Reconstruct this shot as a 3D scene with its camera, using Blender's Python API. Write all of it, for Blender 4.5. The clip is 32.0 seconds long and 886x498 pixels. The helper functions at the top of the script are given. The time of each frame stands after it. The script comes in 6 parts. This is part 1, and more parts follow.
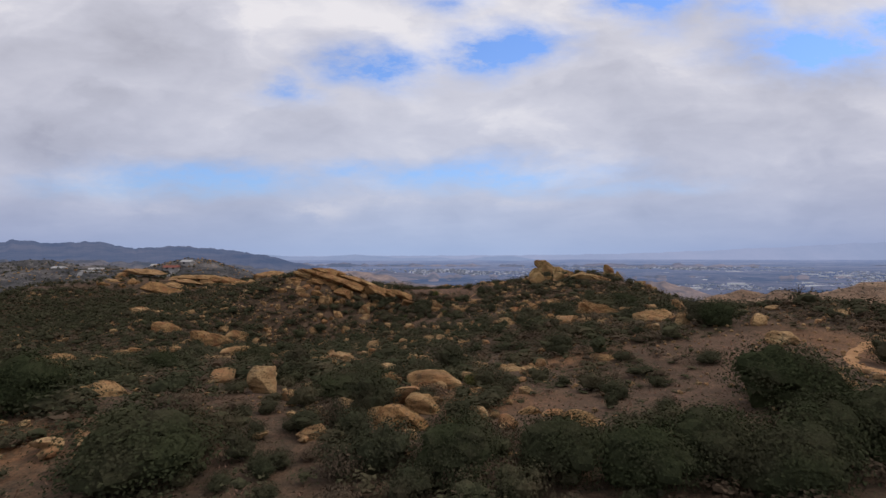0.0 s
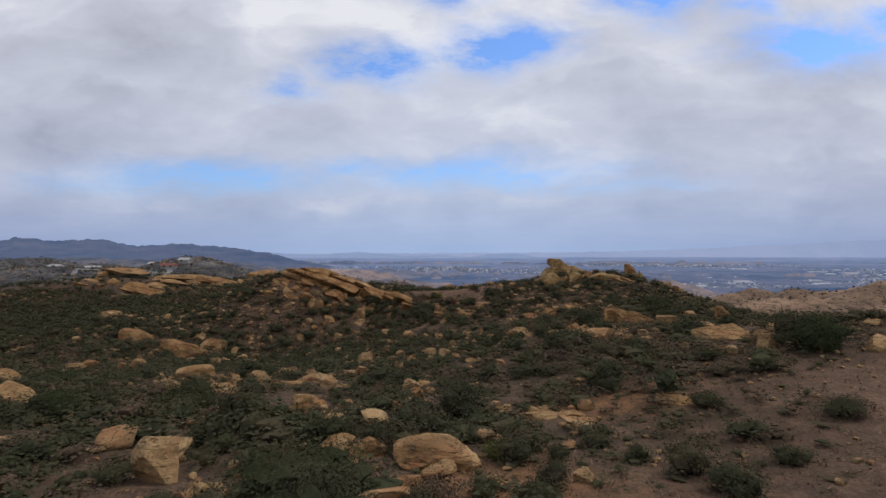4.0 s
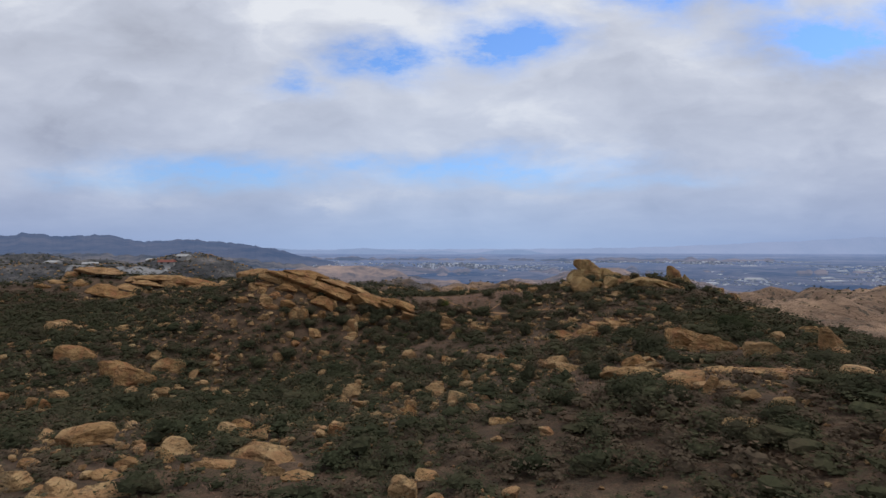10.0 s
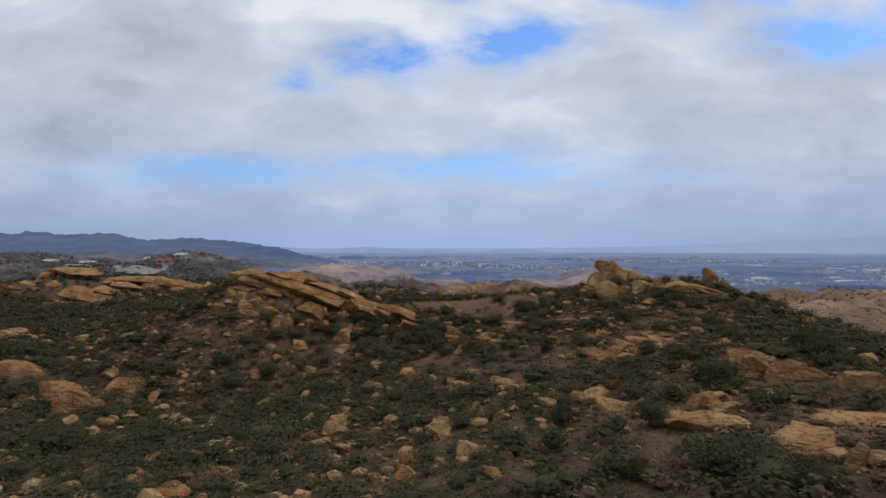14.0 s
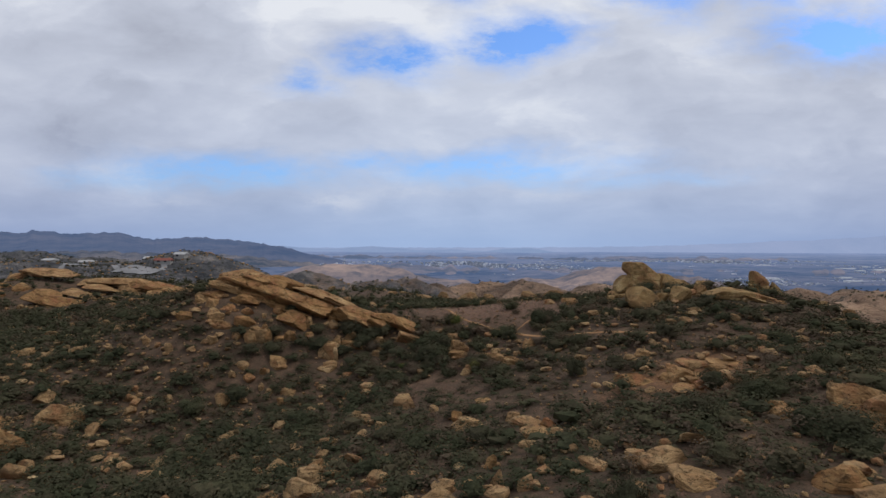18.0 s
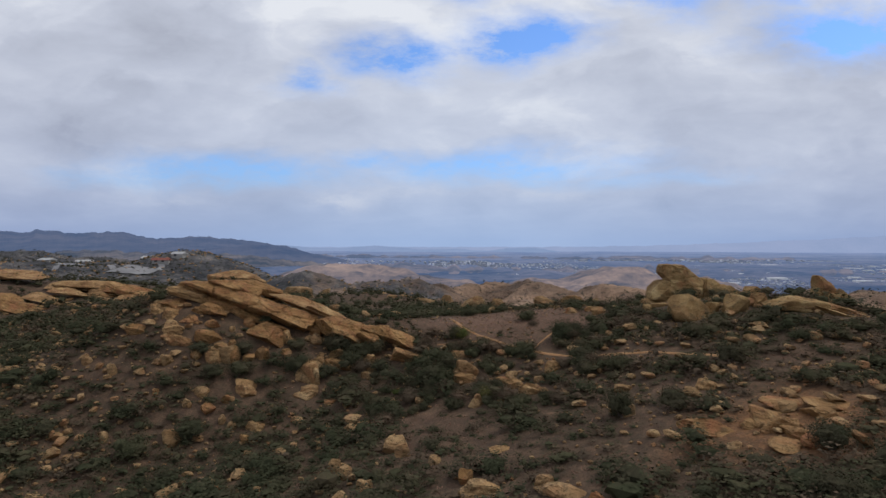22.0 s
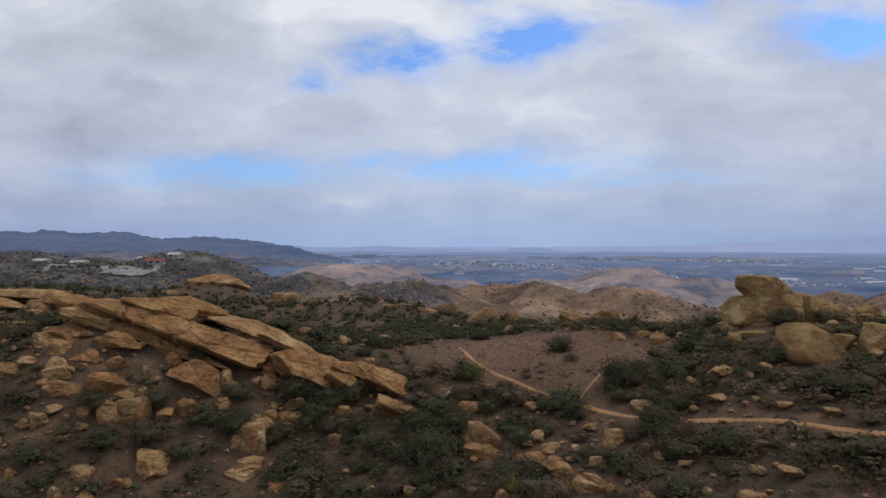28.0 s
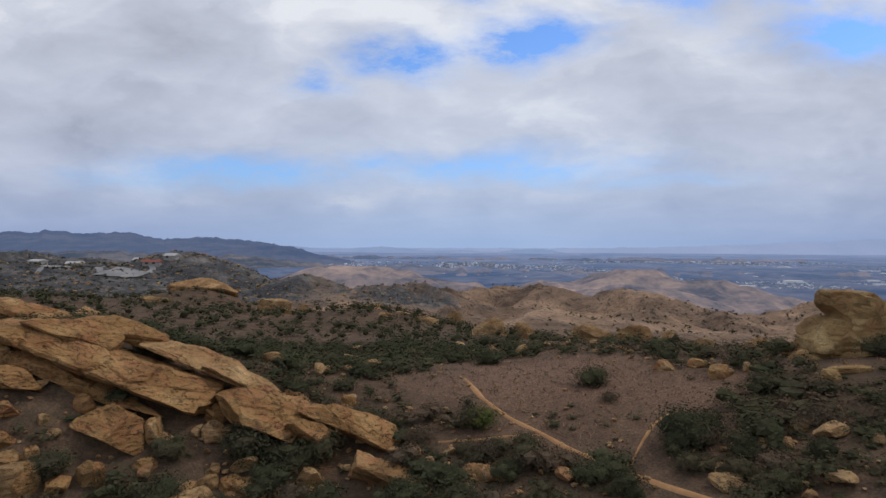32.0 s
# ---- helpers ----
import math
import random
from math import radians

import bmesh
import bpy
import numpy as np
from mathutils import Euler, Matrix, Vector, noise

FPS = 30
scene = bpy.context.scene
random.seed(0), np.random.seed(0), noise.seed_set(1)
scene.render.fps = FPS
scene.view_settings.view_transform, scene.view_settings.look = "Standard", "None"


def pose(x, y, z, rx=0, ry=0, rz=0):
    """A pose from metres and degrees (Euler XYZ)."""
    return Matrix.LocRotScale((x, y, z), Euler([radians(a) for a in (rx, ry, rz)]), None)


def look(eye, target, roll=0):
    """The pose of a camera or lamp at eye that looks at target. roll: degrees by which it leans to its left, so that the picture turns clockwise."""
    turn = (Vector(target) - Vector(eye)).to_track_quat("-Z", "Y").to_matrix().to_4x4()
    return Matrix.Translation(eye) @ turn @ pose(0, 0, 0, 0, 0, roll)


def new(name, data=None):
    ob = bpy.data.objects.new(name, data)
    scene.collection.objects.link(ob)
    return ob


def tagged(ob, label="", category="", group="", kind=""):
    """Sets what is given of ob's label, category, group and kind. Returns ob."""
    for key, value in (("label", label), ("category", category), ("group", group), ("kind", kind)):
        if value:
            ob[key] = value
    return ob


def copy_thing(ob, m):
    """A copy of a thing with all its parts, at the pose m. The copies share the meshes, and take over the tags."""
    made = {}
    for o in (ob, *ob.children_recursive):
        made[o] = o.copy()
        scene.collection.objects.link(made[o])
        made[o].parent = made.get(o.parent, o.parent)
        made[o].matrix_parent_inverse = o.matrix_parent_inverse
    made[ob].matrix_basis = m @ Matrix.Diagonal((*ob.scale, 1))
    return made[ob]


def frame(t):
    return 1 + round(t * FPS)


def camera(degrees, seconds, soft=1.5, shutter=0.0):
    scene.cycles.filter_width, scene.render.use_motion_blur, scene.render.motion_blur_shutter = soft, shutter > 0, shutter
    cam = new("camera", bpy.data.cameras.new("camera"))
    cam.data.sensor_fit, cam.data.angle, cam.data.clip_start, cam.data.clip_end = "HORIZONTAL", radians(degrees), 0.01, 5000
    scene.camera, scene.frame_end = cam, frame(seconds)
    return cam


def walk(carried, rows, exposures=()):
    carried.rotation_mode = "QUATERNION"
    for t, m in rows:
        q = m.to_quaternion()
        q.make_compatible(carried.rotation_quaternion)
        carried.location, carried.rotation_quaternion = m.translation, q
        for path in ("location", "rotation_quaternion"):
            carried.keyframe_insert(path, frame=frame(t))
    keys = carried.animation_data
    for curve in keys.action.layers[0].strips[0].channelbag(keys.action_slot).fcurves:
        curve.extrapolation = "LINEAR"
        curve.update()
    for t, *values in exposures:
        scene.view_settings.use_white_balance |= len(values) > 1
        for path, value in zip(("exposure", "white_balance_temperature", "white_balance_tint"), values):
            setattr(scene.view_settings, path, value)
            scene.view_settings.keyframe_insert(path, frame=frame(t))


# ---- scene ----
cam = camera(74.0, 32.0, soft=1.5, shutter=0.5)
# ACROSS and AHEAD scale the unit path to metres; the turns are scaled for the narrower lens.
ACROSS, AHEAD, TURNS, EYE = 64.0, 87.34, 0.7328, 20.0
ROWS = [
    (0.0, 0.0, 0.0, 0.0, 0.0, 0.0, -0.0),
    (0.5, -0.0001, 0.0168, -0.0002, 0.02, -0.04, -0.01),
    (1.0, -0.0003, 0.0319, -0.0004, 0.06, -0.06, -0.02),
    (1.5, -0.0007, 0.0487, -0.0005, 0.11, -0.09, -0.03),
    (2.0, -0.001, 0.0644, -0.0006, 0.16, -0.12, -0.03),
    (2.5, -0.0014, 0.0809, -0.0005, 0.21, -0.18, -0.01),
    (3.0, -0.0017, 0.0975, -0.0004, 0.26, -0.23, -0.0),
    (3.5, -0.002, 0.1139, -0.0002, 0.31, -0.28, 0.01),
    (5.5, -0.003, 0.1804, 0.001, 0.56, -0.48, 0.0),
    (6.0, -0.0038, 0.1965, 0.0015, 0.62, -0.54, -0.0),
    (6.5, -0.0045, 0.2127, 0.002, 0.68, -0.58, -0.01),
    (7.0, -0.0051, 0.2295, 0.0026, 0.75, -0.63, -0.03),
    (7.5, -0.0056, 0.2452, 0.0033, 0.83, -0.67, -0.03),
    (8.0, -0.0058, 0.2618, 0.0036, 0.92, -0.71, -0.02),
    (8.5, -0.0065, 0.2777, 0.0041, 0.99, -0.74, -0.07),
    (9.0, -0.0073, 0.2931, 0.0048, 1.04, -0.81, -0.05),
    (9.5, -0.0081, 0.3091, 0.0055, 1.11, -0.85, -0.04),
    (10.0, -0.0089, 0.3247, 0.0059, 1.16, -0.86, -0.07),
    (10.5, -0.0098, 0.3405, 0.0062, 1.23, -0.87, -0.1),
    (11.0, -0.0107, 0.3566, 0.0066, 1.29, -0.91, -0.1),
    (11.5, -0.0116, 0.3722, 0.0067, 1.34, -0.94, -0.11),
    (12.0, -0.0124, 0.3876, 0.0067, 1.4, -0.95, -0.12),
    (12.5, -0.0129, 0.4024, 0.0067, 1.45, -0.99, -0.13),
    (13.0, -0.0133, 0.4172, 0.0064, 1.51, -1.02, -0.12),
    (13.5, -0.0137, 0.4321, 0.0062, 1.57, -1.02, -0.12),
    (14.0, -0.0143, 0.4482, 0.0056, 1.63, -1.02, -0.14),
    (14.5, -0.0146, 0.4634, 0.0057, 1.7, -1.07, -0.13),
    (16.5, -0.0154, 0.5268, 0.004, 2.05, -1.04, -0.16),
    (17.0, -0.0157, 0.5422, 0.0039, 2.11, -1.04, -0.17),
    (17.5, -0.0164, 0.5578, 0.0038, 2.16, -1.06, -0.17),
    (18.0, -0.0168, 0.5748, 0.0037, 2.26, -1.09, -0.19),
    (18.5, -0.0174, 0.5904, 0.0035, 2.32, -1.1, -0.21),
    (19.0, -0.0179, 0.6061, 0.0031, 2.39, -1.1, -0.21),
    (19.5, -0.0187, 0.621, 0.003, 2.43, -1.12, -0.21),
    (20.0, -0.0191, 0.6363, 0.0029, 2.51, -1.15, -0.22),
    (20.5, -0.0199, 0.653, 0.0027, 2.57, -1.16, -0.2),
    (21.0, -0.0206, 0.6685, 0.0025, 2.62, -1.16, -0.2),
    (21.5, -0.0214, 0.6834, 0.0023, 2.66, -1.15, -0.2),
    (22.0, -0.022, 0.6992, 0.0024, 2.73, -1.17, -0.19),
    (22.5, -0.0229, 0.7149, 0.0026, 2.78, -1.18, -0.18),
    (23.0, -0.0236, 0.7307, 0.003, 2.85, -1.23, -0.16),
    (23.5, -0.0244, 0.7463, 0.0033, 2.91, -1.22, -0.17),
    (24.0, -0.0251, 0.7615, 0.0038, 2.97, -1.23, -0.15),
    (24.5, -0.0258, 0.777, 0.0043, 3.03, -1.23, -0.16),
    (25.0, -0.0266, 0.7924, 0.0047, 3.07, -1.23, -0.18),
    (25.5, -0.0272, 0.8085, 0.0049, 3.12, -1.21, -0.19),
    (27.5, -0.0292, 0.871, 0.0053, 3.34, -1.2, -0.2),
    (28.0, -0.03, 0.8858, 0.0054, 3.37, -1.18, -0.2),
    (28.5, -0.0308, 0.9015, 0.0055, 3.4, -1.15, -0.21),
    (29.0, -0.0315, 0.9161, 0.0059, 3.44, -1.12, -0.2),
    (29.5, -0.0322, 0.9312, 0.0061, 3.48, -1.1, -0.22),
    (30.0, -0.0328, 0.9466, 0.0062, 3.52, -1.06, -0.23),
    (30.5, -0.0334, 0.9618, 0.0067, 3.56, -1.03, -0.26),
    (31.0, -0.0342, 0.9766, 0.0075, 3.59, -1.03, -0.27),
    (31.5, -0.0349, 0.9892, 0.008, 3.63, -1.03, -0.29),
    (32.0, -0.0355, 0.999, 0.0083, 3.69, -1.04, -0.32),
]
walk(cam, [(t, pose(ACROSS * x, AHEAD * y, EYE + ACROSS * z, 90 + TURNS * pitch, roll, TURNS * yaw)) for t, x, y, z, yaw, pitch, roll in ROWS],
     exposures=[(0.0, 0.0, 6850, 15), (2.0, 0.0, 6800, 14.5), (6.0, 0.0, 6500, 10), (32.0, 0.0, 6500, 10)])

# ---- nodes ----
def tree(owner):
    owner.use_nodes = True
    nt = owner.node_tree
    nt.nodes.clear()
    return nt


def add(nt, kind, inputs=()):
    """A node with its inputs set from values or from other nodes' sockets."""
    n = nt.nodes.new(kind)
    for k, v in dict(inputs).items():
        if isinstance(v, bpy.types.NodeSocket):
            nt.links.new(v, n.inputs[k])
        else:
            n.inputs[k].default_value = v
    return n


def calc(nt, op, a, b=0.0, c=0.0, clamp=False):
    n = add(nt, "ShaderNodeMath", {0: a, 1: b, 2: c})
    n.operation, n.use_clamp = op, clamp
    return n.outputs[0]


def vector(nt, op, a, b=None, scale=1.0):
    n = add(nt, "ShaderNodeVectorMath", {0: a, 3: scale} if b is None else {0: a, 1: b})
    n.operation = op
    return n.outputs[0]


def blend(nt, f, a, b, how="MIX"):
    n = add(nt, "ShaderNodeMix", {0: f, 6: a, 7: b})
    n.data_type, n.blend_type = "RGBA", how
    return n.outputs[2]


def ramp(nt, f, *stops):
    n = add(nt, "ShaderNodeValToRGB", {0: f})
    el = n.color_ramp.elements
    while len(el) < len(stops):
        el.new(0.5)
    for e, (p, c) in zip(el, stops):
        e.position, e.color = p, (*c, 1.0) if isinstance(c, tuple) else (c, c, c, 1.0)
    return n.outputs[0]


def grain(nt, where, scale, detail=4.0, rough=0.55, distort=0.0):
    return add(nt, "ShaderNodeTexNoise", {"Vector": where, "Scale": scale, "Detail": detail, "Roughness": rough, "Distortion": distort}).outputs[0]


# ---- sky: broken stratocumulus over a hazy horizon ----
SUN_EL, SUN_AZ = 55.0, 68.0
world = bpy.data.worlds.new("sky")
scene.world = world
nt = tree(world)
way = add(nt, "ShaderNodeTexCoord").outputs["Generated"]
sep = add(nt, "ShaderNodeSeparateXYZ", {0: way}).outputs
ahead = calc(nt, "MAXIMUM", sep[1], 0.05)
u, v = calc(nt, "DIVIDE", sep[0], ahead), calc(nt, "DIVIDE", sep[2], ahead)
sky = add(nt, "ShaderNodeTexSky")
sky.sky_type, sky.sun_disc, sky.altitude, sky.dust_density = "NISHITA", False, 400.0, 1.0
sky.sun_elevation, sky.sun_rotation = radians(SUN_EL), radians(SUN_AZ)
blue = vector(nt, "MULTIPLY", sky.outputs[0], (0.085, 0.125, 0.185))
lift = calc(nt, "ADD", calc(nt, "MAXIMUM", sep[2], 0.0), 0.16)
deck = add(nt, "ShaderNodeCombineXYZ", {0: calc(nt, "DIVIDE", sep[0], lift), 1: calc(nt, "DIVIDE", sep[1], lift), 2: 3.7}).outputs[0]
wisp = grain(nt, deck, 2.2, 8.0, 0.58, 0.3)
heap = grain(nt, deck, 0.85, 6.0, 0.5, 0.4)
puff = add(nt, "ShaderNodeCombineXYZ", {0: calc(nt, "MULTIPLY", u, 3.6), 1: calc(nt, "MULTIPLY", v, 8.0), 2: 1.3}).outputs[0]
roll = grain(nt, puff, 1.15, 8.0, 0.54, 0.25)
warp = grain(nt, puff, 1.4, 5.0, 0.6)
uw = calc(nt, "MULTIPLY_ADD", calc(nt, "SUBTRACT", warp, 0.5), 0.22, u)
vw = calc(nt, "MULTIPLY_ADD", calc(nt, "SUBTRACT", roll, 0.5), 0.11, v)
GAPS = [(0.02, 0.435, 0.05, 0.025, 0.5), (0.085, 0.345, 0.085, 0.034, 1.0), (0.345, 0.425, 0.06, 0.035, 0.8), (0.66, 0.345, 0.13, 0.04, 0.85),
        (0.78, 0.39, 0.07, 0.03, 0.8), (-0.10, 0.315, 0.085, 0.03, 0.75), (-0.27, 0.265, 0.05, 0.022, 0.62), (0.05, 0.128, 0.16, 0.026, 0.75),
        (0.13, 0.112, 0.09, 0.02, 0.45), (-0.40, 0.118, 0.2, 0.022, 0.6), (-0.61, 0.112, 0.1, 0.02, 0.4), (0.30, 0.10, 0.14, 0.014, 0.3), (-0.16, 0.135, 0.08, 0.016, 0.5), (0.5, 0.41, 0.06, 0.02, 0.45)]
gap = 0.0
for gu, gv, ga, gb, gs in GAPS:
    du, dv = calc(nt, "DIVIDE", calc(nt, "SUBTRACT", uw, gu), ga), calc(nt, "DIVIDE", calc(nt, "SUBTRACT", vw, gv), gb)
    far = calc(nt, "MULTIPLY_ADD", du, du, calc(nt, "MULTIPLY", dv, dv))
    hole = calc(nt, "MULTIPLY", calc(nt, "POWER", 2.718, calc(nt, "MULTIPLY", far, -0.75)), gs)
    gap = calc(nt, "MAXIMUM", gap, hole)
fray = grain(nt, puff, 3.4, 8.0, 0.68)
gap = calc(nt, "MULTIPLY", gap, calc(nt, "MULTIPLY_ADD", fray, -4.0, 3.35))
gap = ramp(nt, gap, (0.04, 0.0), (1.15, 1.0))
lump = grain(nt, add(nt, "ShaderNodeCombineXYZ", {0: calc(nt, "MULTIPLY", uw, 5.0), 1: calc(nt, "MULTIPLY", vw, 8.5), 2: 7.9}).outputs[0], 1.0, 6.0, 0.5, 0.6)
mass = calc(nt, "ADD", calc(nt, "MULTIPLY", heap, 0.22), calc(nt, "MULTIPLY", roll, 0.32))
mass = calc(nt, "ADD", mass, calc(nt, "ADD", calc(nt, "MULTIPLY", lump, 0.34), calc(nt, "MULTIPLY", wisp, 0.12)))
# heavier cloud to the upper west, thin bright cloud in the middle
for gu, gv, ga, gb, gs in [(-0.66, 0.38, 0.24, 0.09, -0.045), (-0.45, 0.28, 0.16, 0.05, -0.02), (-0.66, 0.18, 0.20, 0.03, -0.02), (0.0, 0.25, 0.30, 0.07, 0.05), (0.30, 0.20, 0.25, 0.06, -0.02), (-0.25, 0.38, 0.2, 0.06, 0.04), (0.62, 0.21, 0.25, 0.06, -0.05), (0.2, 0.37, 0.1, 0.05, 0.05)]:
    du, dv = calc(nt, "DIVIDE", calc(nt, "SUBTRACT", uw, gu), ga), calc(nt, "DIVIDE", calc(nt, "SUBTRACT", vw, gv), gb)
    far = calc(nt, "MULTIPLY_ADD", du, du, calc(nt, "MULTIPLY", dv, dv))
    mass = calc(nt, "MULTIPLY_ADD", calc(nt, "POWER", 2.718, calc(nt, "MULTIPLY", far, -0.7)), gs, mass)
cloud = ramp(nt, mass, (0.30, (0.37, 0.39, 0.47)), (0.38, (0.455, 0.485, 0.57)), (0.45, (0.53, 0.565, 0.66)), (0.525, (0.63, 0.665, 0.755)), (0.60, (0.80, 0.825, 0.875)))
cover = blend(nt, gap, cloud, blue)
haze = calc(nt, "MULTIPLY", calc(nt, "POWER", 2.718, calc(nt, "MULTIPLY", calc(nt, "MAXIMUM", v, 0.0), -7.0)), 0.9)
side = calc(nt, "DIVIDE", calc(nt, "SUBTRACT", calc(nt, "ABSOLUTE", u), 0.1), 0.65, clamp=True)
cover = blend(nt, haze, cover, blend(nt, side, (0.32, 0.45, 0.71, 1), (0.25, 0.34, 0.57, 1)))
for gu, gv, ga, gb, gs in [(-0.215, 0.066, 0.055, 0.016, 0.75), (-0.09, 0.082, 0.06, 0.012, 0.5), (0.13, 0.078, 0.08, 0.012, 0.4), (-0.5, 0.07, 0.08, 0.012, 0.4)]:
    du, dv = calc(nt, "DIVIDE", calc(nt, "SUBTRACT", uw, gu), ga), calc(nt, "DIVIDE", calc(nt, "SUBTRACT", vw, gv), gb)
    far = calc(nt, "MULTIPLY_ADD", du, du, calc(nt, "MULTIPLY", dv, dv))
    heap = calc(nt, "MULTIPLY", calc(nt, "POWER", 2.718, calc(nt, "MULTIPLY", far, -0.8)), calc(nt, "MULTIPLY", gs, ramp(nt, fray, (0.36, 0.0), (0.6, 1.0))))
    cover = blend(nt, heap, cover, (0.62, 0.67, 0.78, 1))
add(nt, "ShaderNodeOutputWorld", {0: add(nt, "ShaderNodeBackground", {0: cover, 1: 1.0}).outputs[0]})
lamp = bpy.data.lights.new("sun", "SUN")
lamp.energy, lamp.angle, lamp.color = 1.2, radians(10), (1.0, 0.95, 0.87)
sun = new("sun", lamp)
az, el = radians(SUN_AZ), radians(SUN_EL)
sun.matrix_world = look((0, 0, 200), (-math.sin(az) * math.cos(el) * 100, -math.cos(az) * math.cos(el) * 100, 200 - math.sin(el) * 100))

# ---- materials ----
def material(name):
    m = bpy.data.materials.new(name)
    nt = tree(m)
    co = add(nt, "ShaderNodeTexCoord").outputs["Object"]
    return m, nt, co


def finish(nt, colour, rough, height=None, strength=0.4, depth=0.05, spec=0.25):
    ins = {"Base Color": colour, "Roughness": rough, "Specular IOR Level": spec}
    if height is not None:
        ins["Normal"] = add(nt, "ShaderNodeBump", {"Strength": strength, "Distance": depth, "Height": height}).outputs[0]
    bsdf = add(nt, "ShaderNodeBsdfPrincipled", ins)
    add(nt, "ShaderNodeOutputMaterial", {0: bsdf.outputs[0]})


def ground_material():
    m, nt, co = material("dry_ground")
    kind = add(nt, "ShaderNodeAttribute")
    kind.attribute_name = "lie"
    kind_a = kind.outputs["Alpha"]
    kind = kind.outputs["Color"]
    part = add(nt, "ShaderNodeSeparateColor", {0: kind}).outputs
    big, mid, fine = grain(nt, co, 0.09, 5), grain(nt, co, 0.6, 6, 0.65), grain(nt, co, 4.5, 5, 0.7)
    soil = ramp(nt, mid, (0.3, (0.056, 0.036, 0.025)), (0.5, (0.104, 0.066, 0.043)), (0.7, (0.178, 0.112, 0.070)))
    straw = ramp(nt, fine, (0.3, (0.100, 0.058, 0.040)), (0.55, (0.186, 0.110, 0.074)), (0.75, (0.275, 0.172, 0.114)))
    open_land = calc(nt, "MULTIPLY_ADD", kind_a, -1.3, 1.25, clamp=True)
    near = blend(nt, calc(nt, "MULTIPLY", ramp(nt, big, (0.3, 0.3), (0.55, 1.0)), open_land), soil, straw)
    near = blend(nt, part[1], near, blend(nt, fine, (0.18, 0.083, 0.034, 1), (0.31, 0.158, 0.075, 1)))
    litter = ramp(nt, grain(nt, co, 1.7, 7, 0.75), (0.42, 0.0), (0.58, 0.6))
    near = blend(nt, calc(nt, "MULTIPLY", litter, kind_a), near, (0.055, 0.046, 0.032, 1))
    hill = ramp(nt, grain(nt, co, 0.022, 8, 0.62), (0.36, (0.125, 0.088, 0.066)), (0.5, (0.26, 0.172, 0.118)), (0.64, (0.43, 0.285, 0.187)))
    # far brush is greyed and lightened, some haze put into its colour
    brush = ramp(nt, grain(nt, co, 0.05, 8, 0.7), (0.35, (0.050, 0.052, 0.056)), (0.52, (0.096, 0.094, 0.096)), (0.66, (0.215, 0.190, 0.175)))
    far = blend(nt, ramp(nt, calc(nt, "ADD", part[2], calc(nt, "MULTIPLY", calc(nt, "SUBTRACT", grain(nt, co, 0.012, 6, 0.7), 0.5), 1.4)), (0.4, 0.0), (0.6, 1.0)), brush, hill)
    specks = ramp(nt, grain(nt, co, 0.22, 5, 0.7), (0.56, 0.0), (0.62, 0.8))
    far = blend(nt, specks, far, (0.05, 0.052, 0.042, 1))
    near = blend(nt, 0.7, near, ramp(nt, grain(nt, co, 9.0, 5, 0.75), (0.36, 0.45), (0.6, 1.25)), "MULTIPLY")
    colour = blend(nt, part[0], near, far)
    gully = calc(nt, "MULTIPLY", calc(nt, "ABSOLUTE", calc(nt, "SUBTRACT", grain(nt, co, 0.03, 8, 0.6, 0.6), 0.5)), calc(nt, "MULTIPLY", part[0], 220.0))
    rise = calc(nt, "ADD", calc(nt, "ADD", mid, calc(nt, "MULTIPLY", fine, 0.35)), gully)
    finish(nt, colour, 0.95, rise, 0.8, 0.16, 0.1)
    return m


